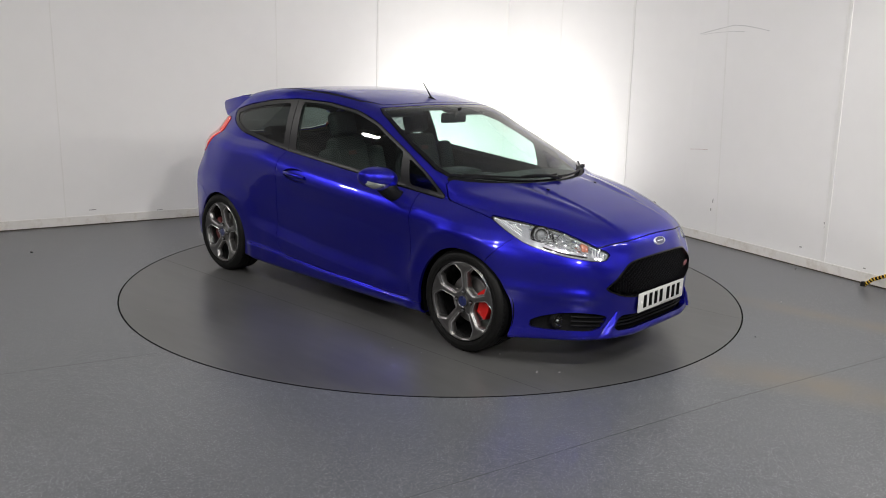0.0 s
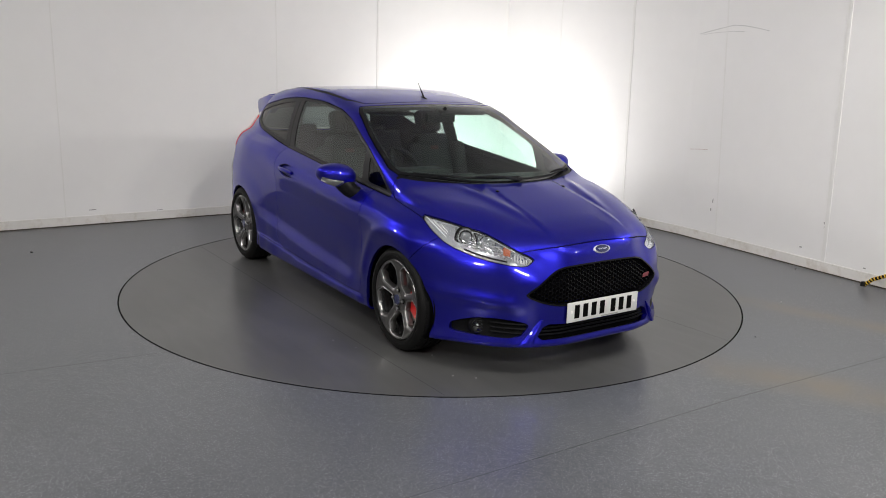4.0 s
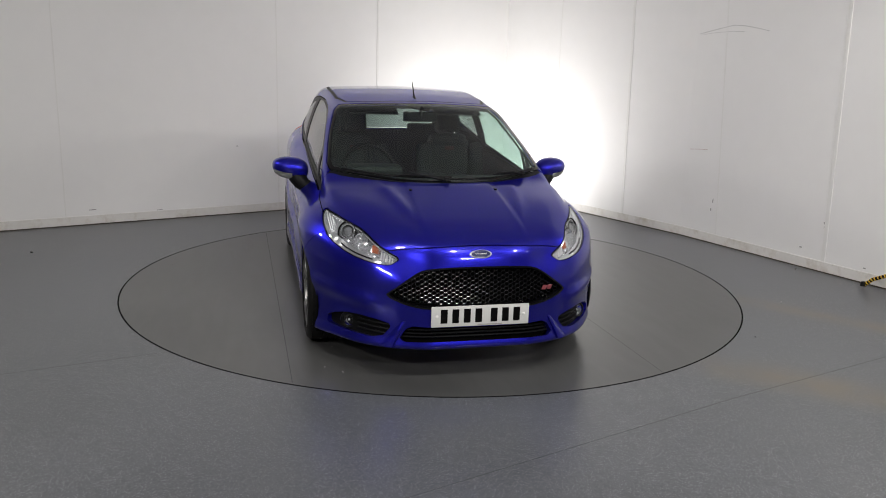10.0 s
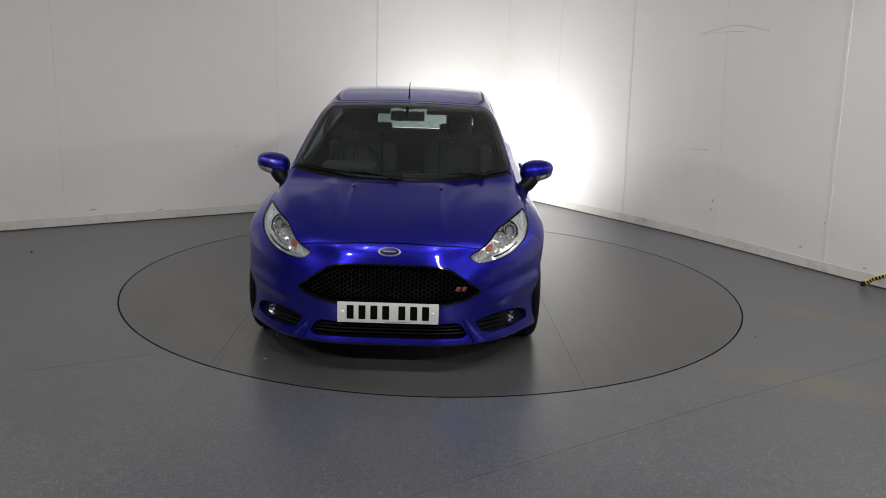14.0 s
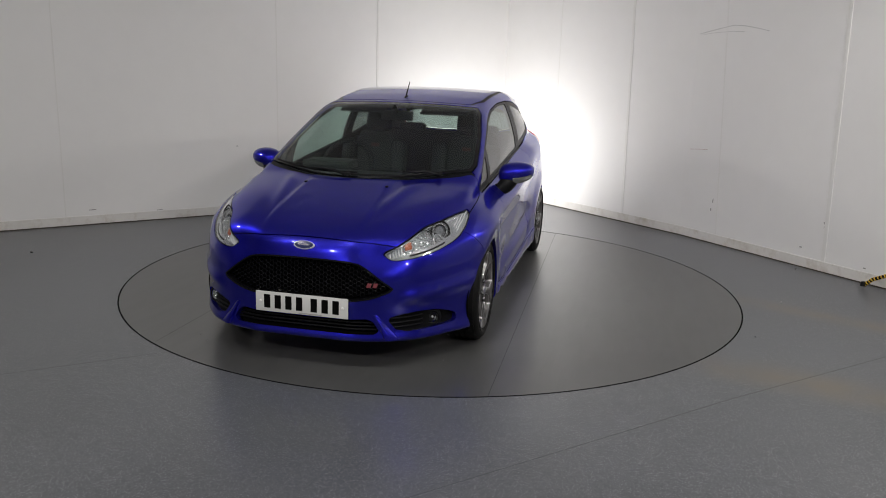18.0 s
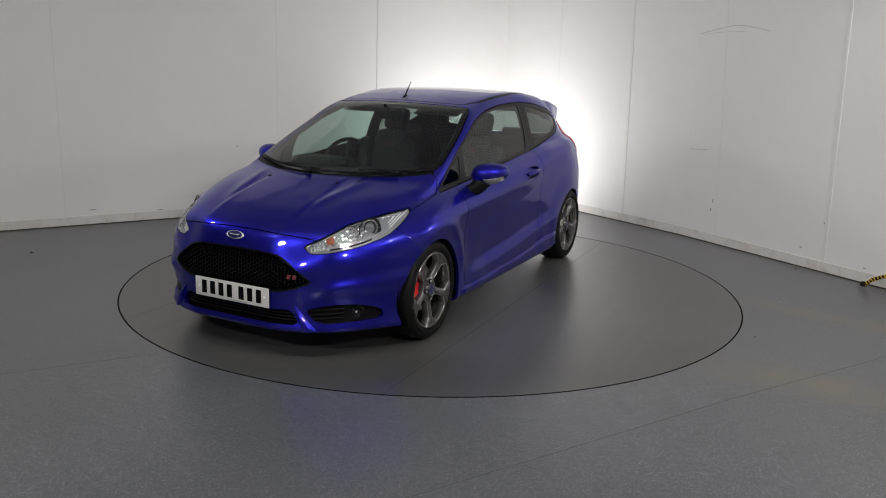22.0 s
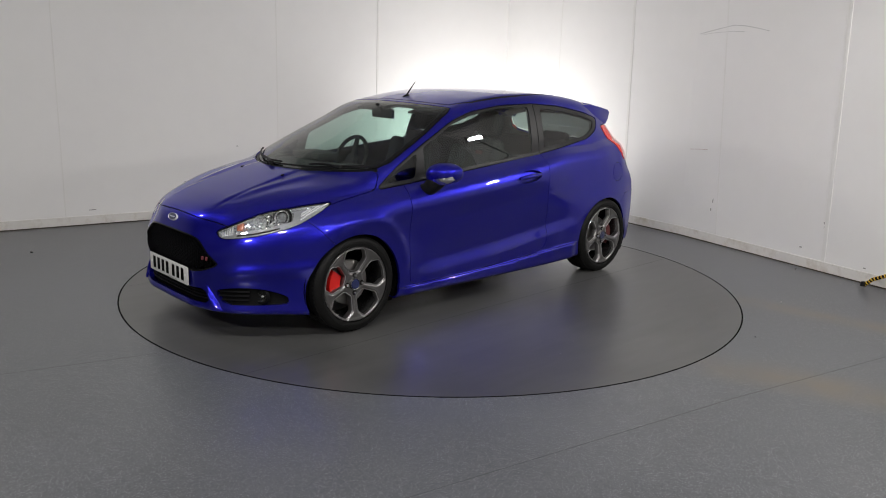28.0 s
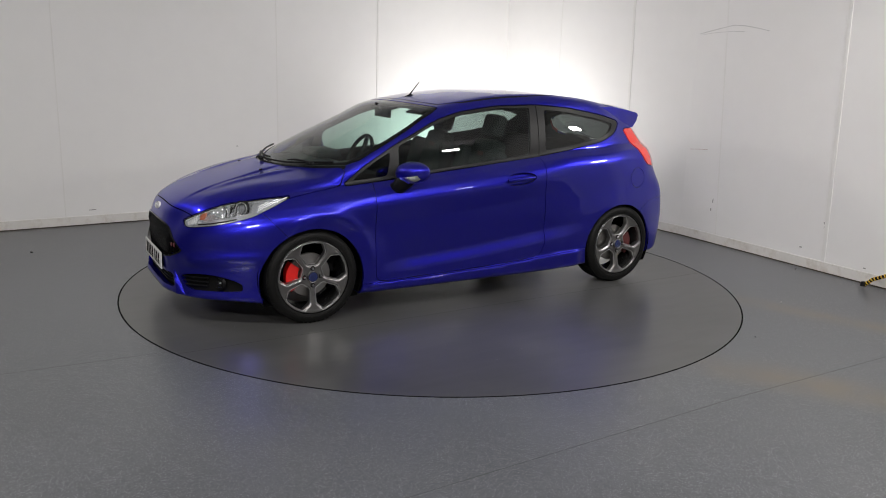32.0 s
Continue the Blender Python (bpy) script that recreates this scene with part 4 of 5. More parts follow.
# doors, skirts, fuel flap, handles
DOOR = outline([(-0.418, 0.92), (-0.424, 0.27), (-0.440, 0.232), (-0.50, 0.224), (-1.2, 0.240), (-1.66, 0.266), (-1.745, 0.29), (-1.780, 0.38), (-1.768, 0.62), (-1.744, 0.80), (-1.762, 1.06), (-1.2, 1.02), (-0.6, 0.97)], 1)
DISH = lambda P: (np.hypot((P[:, 0] + 1.525) / 0.135, (P[:, 2] - 0.846 - 0.07 * (-1.525 - P[:, 0])) / 0.043) - 1) * 0.043
DOORS = {}
for sgn, word in SIDES:
    piece, mesh = take(*mesh, lambda P: np.maximum(DOOR(P[:, 0], P[:, 2]), ycut(P, sgn, 0.4)), 0.002)
    dish, door = take(*piece, DISH)
    DOORS[sgn] = panel("door", *door, M_PAINT, CAR, "blue door with a rising shoulder crease")
    panel("handle_dish", *dish, M_PAINT, DOORS[sgn], sink=0.022, depth=0)
    piece, mesh = take(*mesh, lambda P: np.maximum(np.maximum(P[:, 2] - SILL(P[:, 0]), np.abs(P[:, 0] + 1.22) - 1.0), ycut(P, sgn, 0.5)), 0.0015)
    panel("side_skirt", *piece, M_PAINT, CAR, "blue side skirt")
FLAP = lambda P: np.maximum(np.hypot((P[:, 0] + 2.646), P[:, 2] - 0.806) - 0.075, ycut(P, 1, 0.4))
piece, mesh = take(*mesh, FLAP, 0.002)
panel("fuel_flap", *piece, M_PAINT, CAR)

# what is left: wings, sills, pillars, quarter panels, floor pan
under, mesh = cut(*mesh, mesh[0][:, 2] - 0.16)
panel("underbody", *under, M_DARK, CAR, "black underside", depth=0)
panel("body_shell", *mesh, M_PAINT, CAR, "blue pearl wings, pillars and quarter panels", depth=0.02)
base = np.cumsum([0] + [len(r[0]) for r in SEAMS[:-1]])
tagged(panel("panel_gap", np.concatenate([r[0] for r in SEAMS]), np.concatenate([r[1] + b for r, b in zip(SEAMS, base)]), M_DARK, CAR, "dark shut lines between panels", sink=0.010, depth=0), kind="stuff")

# cloth lining inside the pillars, roof and sides
inner = (V, T)
for f in (lambda P: screen(P) + 0.04, lambda P: np.maximum(HATCH_GLASS(P[:, 1], P[:, 2]), P[:, 0] + 2.6), lambda P: np.maximum(np.minimum(np.minimum(PANE_A(P[:, 0], P[:, 2]), PANE_B(P[:, 0], P[:, 2])), PANE_C(P[:, 0], P[:, 2])), 0.3 - np.abs(P[:, 1]))):
    _, inner = cut(*inner, f(inner[0]))
_, inner = cut(*inner, np.minimum(np.minimum(inner[0][:, 2] - 0.40, -0.42 - inner[0][:, 0]), np.hypot(inner[0][:, 0] + 2.487, inner[0][:, 2] - 0.298) - 0.38))
panel("cabin_lining", *inner, M_FABRIC, CAR, "dark cabin lining", sink=0.03, depth=0)


# ------------------------------------------------------------------ wheels
def wheel(hub_x, sgn, turn, caliper_side):
    """Tyre, five-spoke alloy with open pockets, brake, cap and bolts; outside faces +y before it is mirrored."""
    R = 0.228
    m = Matrix.Translation((hub_x + SHIFT[0], sgn * 0.838 + SHIFT[1], 0.298)) @ (Matrix.Rotation(math.pi, 4, "Z") if sgn < 0 else Matrix.Identity(4))
    bm = bmesh.new()
    lathe(bm, [(0.232, 0.004), (0.238, -0.002), (0.236, -0.012), (0.222, -0.016), (0.208, -0.05), (0.206, -0.19), (0.222, -0.2), (0.232, -0.205)], 96)
    rim = part("wheel", bm, M_RIM, CAR, "grey five-spoke alloy wheel with low-profile tyre")
    rim.matrix_local = m
    # tyre
    bm = bmesh.new()
    prof = [(0.231, -0.008), (0.236, 0.002), (0.246, 0.006), (0.262, 0.007), (0.277, 0.002), (0.288, -0.009), (0.2945, -0.022), (0.297, -0.036)]
    for k in range(4):
        a = -0.05 - 0.034 * k
        prof += [(0.298, a), (0.298, a - 0.02), (0.290, a - 0.022), (0.290, a - 0.029)]
    prof += [(0.297, -0.184), (0.288, -0.2), (0.262, -0.21), (0.236, -0.206), (0.231, -0.196)]
    lathe(bm, prof, 96)
    part("tyre", bm, M_RUBBER, rim, "black low-profile tyre", smooth_angle=40)
    # tread blocks along the shoulder
    bm = bmesh.new()
    for k in range(64):
        box(bm, (0.2935, -0.026, 0), (0.006, 0.018, 0.0185), Matrix.Rotation(2 * math.pi * k / 64, 4, "Y") @ Matrix.Rotation(radians(2), 4, "Y"))
    part("tread_blocks", bm, M_RUBBER, rim, smooth_angle=0)
    # raised sidewall ring
    bm = bmesh.new()
    lathe(bm, [(0.249, 0.0055), (0.250, 0.0085), (0.256, 0.0088), (0.257, 0.0060)], 96)
    part("sidewall_ring", bm, M_RUBBER, rim)
    # spoke plate: a dished disc with five openings
    shape = [(-0.135, 0.325), (0.135, 0.325), (0.36, 0.66), (0.285, 0.915), (0, 0.957), (-0.285, 0.915), (-0.36, 0.66)]
    hole = rounded(shape, 2, 0.03) * R
    hole_f = outline(shape, 2, 0.03)
    rr, na = np.linspace(0.02, R, 40), 240
    ang = np.arange(na) * 2 * np.pi / na
    P = np.stack([(rr[:, None] * np.cos(ang)).ravel(), (rr[:, None] * np.sin(ang)).ravel()], 1)
    i, k = np.meshgrid(np.arange(39), np.arange(na), indexing="ij")
    q = np.stack([i * na + k, (i + 1) * na + k, (i + 1) * na + (k + 1) % na, i * na + (k + 1) % na], -1).reshape(-1, 4)
    tri = np.concatenate([q[:, [0, 1, 2]], q[:, [0, 2, 3]]])
    P3 = np.stack([P[:, 0], np.zeros(len(P)), P[:, 1]], 1)

    def holes(p):
        d = np.full(len(p), 9.0)
        for j in range(5):
            a = turn + j * 2 * np.pi / 5
            u = p[:, 0] * np.cos(a) + p[:, 2] * np.sin(a)
            w = -p[:, 0] * np.sin(a) + p[:, 2] * np.cos(a)
            d = np.minimum(d, hole_f(w / R, u / R) * R)
        return d

    def height(p, d):
        r = np.hypot(p[:, 0], p[:, 2])
        base = -0.020 + 0.018 * step(0.06, 0.21, r) - 0.011 * (1 - np.clip(d / 0.014, 0, 1)) + 0.004 * step(0.205, 0.222, r)
        return base
    _, (P3, tri) = cut(P3, tri, holes(P3))
    d = holes(P3)
    P3[:, 1] = height(P3, d)
    e = np.concatenate([tri[:, [0, 1]], tri[:, [1, 2]], tri[:, [2, 0]]])
    u, inv, cnt = np.unique(np.sort(e, 1), axis=0, return_inverse=True, return_counts=True)
    b = e[cnt[inv.reshape(-1)] == 1]
    n = len(P3)
    low = P3.copy()
    low[:, 1] -= 0.035
    walls = np.concatenate([np.stack([b[:, 0], b[:, 1], b[:, 1] + n], 1), np.stack([b[:, 0], b[:, 1] + n, b[:, 0] + n], 1)])
    ob = mesh_ob("spokes", np.concatenate([P3, low]), np.concatenate([tri[:, ::-1], walls]), M_ALLOY, rim, "dark grey spokes with machined edges")
    # bright machined line round every opening
    for j in range(5):
        a = turn + j * 2 * math.pi / 5
        bm = bmesh.new()
        pts = []
        for w, uu in hole:
            k = 1.03
            c = 0.64 * R
            w2, u2 = w * k, c + (uu - c) * k
            p = np.array([[u2 * math.cos(a) - w2 * math.sin(a), 0, u2 * math.sin(a) + w2 * math.cos(a)]])
            y = height(p, np.array([0.004]))[0]
            pts.append((p[0, 0], y, p[0, 2]))
        tube(bm, pts, 0.0024, 6, True)
        part("spoke_edge", bm, M_BRIGHT, rim, "machined bright edge")
    bm = bmesh.new()
    lathe(bm, [(0.001, -0.004), (0.027, -0.005), (0.031, -0.009), (0.032, -0.02)], 32)
    part("centre_cap", bm, M_BADGE, rim, "dark blue centre cap")
    bm = bmesh.new()
    lathe(bm, [(0.031, -0.008), (0.034, -0.006), (0.036, -0.010), (0.036, -0.02)], 32)
    part("cap_ring", bm, M_ALLOY, rim)
    for j in range(4):
        a = j * math.pi / 2 + math.pi / 2
        bm = bmesh.new()
        lathe(bm, [(0.001, -0.006), (0.007, -0.006), (0.009, -0.009), (0.0095, -0.022)], 12, Matrix.Translation((0.054 * math.cos(a), 0, 0.054 * math.sin(a))))
        part("wheel_bolt", bm, M_CHROME, rim)
        # a black ring on the plate draws the shade round the bolt
        bm = bmesh.new()
        lathe(bm, [(0.0096, -0.0165), (0.0135, -0.0150), (0.0150, -0.0185)], 16, Matrix.Translation((0.054 * math.cos(a), 0, 0.054 * math.sin(a))))
        part("bolt_shade_ring", bm, M_PIT, rim, "black ring for the shade round the bolt")
    bm = bmesh.new()
    lathe(bm, [(0.05, -0.075), (0.075, -0.08), (0.135, -0.08), (0.139, -0.084), (0.139, -0.1), (0.08, -0.1)], 64)
    part("brake_disc", bm, M_STEEL, rim, "worn steel brake disc")
    # caliper: a curved block over the disc's edge
    bm = bmesh.new()
    c = caliper_side * sgn
    sec = [(0.088, -0.055), (0.155, -0.055), (0.158, -0.062), (0.158, -0.11), (0.088, -0.11)]
    rings = []
    for k in range(9):
        a = radians(-36 + 9 * k)
        ring = []
        for r, y in sec:
            sw = 0.006 * math.cos(math.pi * (k - 4) / 8)
            ring.append(bm.verts.new((c * (r + sw * (r > 0.1)) * math.cos(a), y + sw, r * math.sin(a))))
        rings.append(ring)
    for r1, r2 in zip(rings, rings[1:]):
        for k in range(5):
            bm.faces.new((r1[k], r1[(k + 1) % 5], r2[(k + 1) % 5], r2[k]))
    bm.faces.new(rings[0])
    bm.faces.new(rings[-1])
    bmesh.ops.recalc_face_normals(bm, faces=bm.faces)
    if hub_x == 0.0:
        part("brake_caliper", bm, M_RED, rim, "red brake caliper")
    else:
        part("brake_caliper", bm, M_DULLRED, rim, "dull dark red brake caliper")
    # wheel housing
    bm = bmesh.new()
    ring1, ring2, ring3 = [], [], []
    for k in range(33):
        a = radians(-55 + 290 * k / 32)
        for ring, y, r in ((ring1, -0.005, 0.345), (ring2, -0.34, 0.345), (ring3, -0.34, 0.02)):
            ring.append(bm.verts.new((r * math.cos(a), y - 0.03, max(r * math.sin(a), -0.16))))
    for k in range(32):
        bm.faces.new((ring1[k], ring1[k + 1], ring2[k + 1], ring2[k]))
        bm.faces.new((ring2[k], ring2[k + 1], ring3[k + 1], ring3[k]))
    part("wheel_housing", bm, M_DARK, rim, "black wheel arch liner")


for hx in (0.0, -2.487):
    wheel(hx, 1, math.pi / 2, 1 if hx == 0 else -1)
    wheel(hx, -1, math.pi / 2 + math.pi / 5, 1 if hx == 0 else -1)


def on_skin(x, y, z, push=0.0, ray=None):
    """The point of the skin reached from (x, y, z) along a direction, pushed out by some metres."""
    p = np.array([[x, y, z]], float)
    d = np.array(ray, float)
    d = d / np.linalg.norm(d)
    for _ in range(22):
        p = p + d * skin(p)[0] * -0.9
    n = gradient(skin, p)[0]
    return Vector(p[0] + n * push), Vector(n)


# ------------------------------------------------------------------ headlamps
for sgn, word in SIDES:
    Vh, Th = LAMPS[sgn]
    f = lambda P: lamp_h(P, sgn)
    lens = panel("headlamp", Vh, Th, M_LENS, CAR, "clear headlamp with chrome reflectors and amber indicator", depth=0)
    lens.visible_shadow = False
    panel("reflector_bowl", Vh, Th, M_FACET, lens, "faceted silver inner bowl", sink=0.026, depth=0)
    # silver and black rims
    upper = Vh[:, 2] - 0.655 - 0.26 * (np.abs(Vh[:, 1]) - Vh[:, 0]) / math.sqrt(2)
    rim_, mid_ = cut(Vh, Th, -(f(Vh) + 0.0025 + 0.002 * step(-0.01, 0.03, upper)))
    panel("lamp_rim", *rim_, M_BLACK, lens, sink=0.003, depth=0.006)
    frame_, _ = cut(*mid_, -(f(mid_[0]) + 0.009))
    panel("lamp_bezel", *frame_, M_SILVER, lens, "silver bezel inside the lamp", sink=0.007, depth=0.018)
    low_, _ = cut(*mid_, -(f(mid_[0]) + 0.034))
    strip_, _ = cut(*low_, low_[0][:, 2] - 0.650 - 0.24 * ((np.abs(low_[0][:, 1]) - low_[0][:, 0]) / math.sqrt(2)))
    panel("light_strip", *strip_, M_SILVER, lens, "silver daytime light strip", sink=0.012, depth=0.012)
    slot_ = cut(*strip_, -(f(strip_[0]) + 0.014))[1]
    slot_ = cut(*slot_, -(f(slot_[0]) + 0.021))[0]
    along = (np.abs(slot_[0][:, 1]) - slot_[0][:, 0]) / math.sqrt(2)
    slot_ = cut(*slot_, np.abs(along - 0.06) - 0.12)[0]
    panel("strip_slot", *slot_, M_BLACK, lens, "dark slot in the light strip", sink=0.010, depth=0)
    # the lamp's pieces: centre, outward axis
    axis = Vector((0.75, sgn * 0.55, 0.30)).normalized()
    turnm = axis.to_track_quat("Y", "Z").to_matrix().to_4x4()

    def unit(x, y, z, back):
        q, n = on_skin(x, sgn * y, z, 0, (0.5, sgn * 0.6, 0.6))
        return Matrix.Translation(q - axis * back) @ turnm
    m = unit(0.392, 0.64, 0.713, 0.018)
    bm = bmesh.new()
    lathe(bm, [(0.030, -0.03), (0.034, -0.002), (0.040, 0.002), (0.045, -0.002), (0.048, -0.03)], 40, m)
    part("projector_ring", bm, M_SILVER, lens, "chrome projector ring")
    bm = bmesh.new()
    lathe(bm, [(0.001, 0.003), (0.012, 0.0015), (0.022, -0.003), (0.029, -0.010), (0.032, -0.02)], 40, m)
    part("projector_lens", bm, M_GREYGLASS, lens, "grey glass projector lens")
    bm = bmesh.new()
    tube(bm, [m @ Vector((sgn * -0.056 * math.cos(a), -0.004, 0.056 * math.sin(a))) for a in [radians(-70 + 14 * k) for k in range(11)]], 0.0045, 6)
    part("projector_shroud", bm, M_BLACK, lens, "black crescent beside the projector")
    # black outline rings round the projector
    for rad, thick in ((0.050, 0.0032), (0.032, 0.0022)):
        bm = bmesh.new()
        tube(bm, [m @ Vector((rad * math.cos(a), 0.001, rad * math.sin(a))) for a in [2 * math.pi * k / 32 for k in range(32)]], thick, 6, True)
        part("projector_outline", bm, M_BLACK, lens, "thin black ring round the projector")
    m = unit(0.505, 0.585, 0.688, 0.022)
    bm = bmesh.new()
    lathe(bm, [(0.008, -0.045), (0.02, -0.035), (0.032, -0.018), (0.040, 0.0), (0.043, 0.002), (0.045, -0.02)], 36, m)
    part("main_beam_bowl", bm, M_FACET, lens, "chrome main beam reflector")
    # a black arc draws the shadow round the main beam reflector
    bm = bmesh.new()
    tube(bm, [m @ Vector((0.045 * math.cos(a), 0.001, 0.045 * math.sin(a))) for a in [radians(20 + 10 * k) for k in range(20)]], 0.002, 6)
    part("bowl_shade_line", bm, M_BLACK, lens, "black arc for the shade round the reflector")
    bm = bmesh.new()
    lathe(bm, [(0.001, -0.012), (0.006, -0.013), (0.009, -0.02), (0.009, -0.04)], 16, m)
    part("bulb", bm, M_PLATE, lens)
    m = unit(0.600, 0.525, 0.660, 0.03)
    bm = bmesh.new()
    box(bm, (0, 0, 0), (0.040, 0.016, 0.050), m, 0.006)
    part("indicator", bm, M_AMBER, lens, "amber indicator")
    for k in range(6):
        m = unit(0.640 + 0.010 * k, 0.505 - 0.011 * k, 0.645 - 0.004 * k, 0.022)
        bm = bmesh.new()
        box(bm, (0, 0, 0), (0.005, 0.012, 0.044 - 0.003 * k), m, 0.0015, 1)
        part("lens_rib", bm, M_MARKS, lens)
    sv = (np.abs(mid_[0][:, 1]) - mid_[0][:, 0]) / math.sqrt(2)
    wing, _ = cut(*mid_, 0.245 - sv)
    panel("lamp_wing", *wing, M_SILVER, lens, "silver tapering lamp wing", sink=0.016, depth=0.02)
    for k in range(3):
        bm = bmesh.new()
        tube(bm, [unit(0.30 - 0.06 * j, 0.700 + 0.006 * j, 0.690 + 0.022 * k + 0.030 * j, 0.010).translation for j in range(4 - k)], 0.004, 6)
        part("wing_rib", bm, M_MARKS, lens)
    m = unit(0.452, 0.612, 0.700, 0.03)
    bm = bmesh.new()
    box(bm, (0, 0, 0.0), (0.006, 0.02, 0.06), m, 0.002, 1)
    part("lamp_divider", bm, M_BLACK, lens)

# ------------------------------------------------------------------ front grille, intake, fog lamps, badge, plate
bm = bmesh.new()
pitch = 0.0235
cells = [(i, k) for i in range(-22, 23) for k in range(-6, 7)]
for i, k in cells:
    cy = i * pitch * 0.866
    cz = 0.494 + (k + 0.5 * (i % 2)) * pitch
    if GRILLE(np.array([cy]), np.array([cz]))[0] > -0.014:
        continue
    x0 = float(nose_x(cy, cz)) - 0.020
    vs = []
    for rad, dx in ((pitch * 0.577, 0.0), (pitch * 0.577 - 0.0026, 0.001), (pitch * 0.577 - 0.0026, -0.014)):
        vs.append([bm.verts.new((x0 + dx, cy + rad * math.cos(math.pi / 3 * j), cz + rad * math.sin(math.pi / 3 * j))) for j in range(6)])
    for a, b in zip(vs, vs[1:]):
        for j in range(6):
            bm.faces.new((a[j], a[(j + 1) % 6], b[(j + 1) % 6], b[j]))
part("grille_mesh", bm, M_GLOSS, CAR, "gloss black honeycomb grille", at=SHIFT, smooth_angle=0)
for zc in (0.232, 0.250, 0.268):
    bm = bmesh.new()
    w = 0.40 - 0.6 * (zc - 0.225)
    pts = []
    for k in range(25):
        y = -w + 2 * w * k / 24
        pts.append((float(nose_x(y, zc)) - 0.026, y, zc))
    tube(bm, pts, 0.0052, 8)
    part("intake_slat", bm, M_BLACK, CAR, at=SHIFT)
for sgn, word in SIDES:
    q, n = on_skin(0.60, sgn * 0.665, 0.273, -0.020, (1, 0, 0))
    axis = Vector((0.92, sgn * 0.38, 0.02)).normalized()
    m = Matrix.Translation(q) @ axis.to_track_quat("Y", "Z").to_matrix().to_4x4()
    bm = bmesh.new()
    lathe(bm, [(0.032, 0.002), (0.036, 0.006), (0.044, 0.004), (0.050, -0.012)], 36, m)
    fog = part("fog_lamp", bm, M_BLACK, CAR, "round fog lamp in a black pocket", at=SHIFT)
    bm = bmesh.new()
    lathe(bm, [(0.006, -0.022), (0.018, -0.015), (0.030, 0.000)], 36, m)
    part("reflector", bm, M_CHROME, fog, "chrome reflector")
    # the bulb's white stands in for the bright reflection in the chrome
    bm = bmesh.new()
    lathe(bm, [(0.001, -0.002), (0.005, -0.003), (0.007, -0.02)], 12, m)
    part("bulb", bm, M_PLATE, fog)
    bm = bmesh.new()
    lathe(bm, [(0.001, 0.007), (0.018, 0.006), (0.033, 0.001)], 36, m)
    part("lens", bm, M_LENS, fog).visible_shadow = False
    for k, zc in enumerate((0.247, 0.270, 0.294)):
        bm = bmesh.new()
        pts = []
        for j in range(9):
            y = 0.485 - 0.018 * k + (0.62 - 0.485 + 0.018 * k) * j / 8
            q, n = on_skin(0.7, sgn * y, zc + 0.05 * (y - 0.5), -0.014, (1, 0, 0))
            pts.append(q)
        tube(bm, pts, 0.0055, 8)
        part("pocket_slat", bm, M_BLACK, CAR, at=SHIFT)
    # body-coloured blade between intake and fog pocket
    bm = bmesh.new()
    top, bot = Vector((0.0, 0.392, 0.318)), Vector((0.0, 0.478, 0.186))
    rows = []
    for k in range(9):
        c = top.lerp(bot, k / 8)
        w = 0.010 + 0.026 * k / 8
        h = 0.004 + 0.016 * math.sin(math.pi * min(k / 8 * 0.72 + 0.04, 1))
        row = []
        for dy, push in ((-w, -0.012), (-w * 0.85, h * 0.8), (-w * 0.3, h), (w * 0.9, 0.002), (w * 1.1, -0.012)):
            q, n = on_skin(0.7, sgn * (c.y + dy), c.z, push, (1, 0, 0))
            row.append(bm.verts.new(q))
        rows.append(row)
    for a, b in zip(rows, rows[1:]):
        for j in range(4):
            bm.faces.new((a[j], a[j + 1], b[j + 1], b[j]))
    bm.faces.new(rows[0])
    bm.faces.new(rows[-1])
    bmesh.ops.recalc_face_normals(bm, faces=bm.faces)
    part("bumper_blade", bm, M_PAINT, CAR, at=SHIFT, smooth_angle=50)

# oval badge
q, n = on_skin(0.7, 0, 0.648, 0.003, (1, 0, 0.3))
m = Matrix.Translation(q) @ n.to_track_quat("Y", "Z").to_matrix().to_4x4() @ Matrix.Diagonal((1, 1, 0.40, 1))
bm = bmesh.new()
lathe(bm, [(0.050, 0.003), (0.053, 0.006), (0.057, 0.004), (0.060, -0.006)], 48, m)
badge = part("badge", bm, M_MARKS, CAR, "oval badge with chrome rim", at=SHIFT)
bm = bmesh.new()
lathe(bm, [(0.001, 0.0045), (0.03, 0.0042), (0.051, 0.003)], 48, m)
part("badge_face", bm, M_BADGE, badge)
bm = bmesh.new()
tube(bm, [m @ Vector((-0.032 + 0.064 * k / 24, 0.005, 0.009 * math.sin(k * 1.7))) for k in range(25)], 0.0013, 6)
part("badge_mark", bm, M_MARKS, badge)

# small red mark on the grille
for j, (y, z, w) in enumerate(((0.358, 0.474, 0.026), (0.389, 0.474, 0.026))):
    bm = bmesh.new()
    box(bm, (float(nose_x(y, z)) - 0.014, y, z), (0.006, w * 0.9, 0.024), None, 0.002, 1)
    for v in bm.verts:
        v.co.y += 0.35 * (v.co.z - z)
    part("grille_mark", bm, M_EMBLEM, CAR, "small red grille emblem", at=SHIFT)

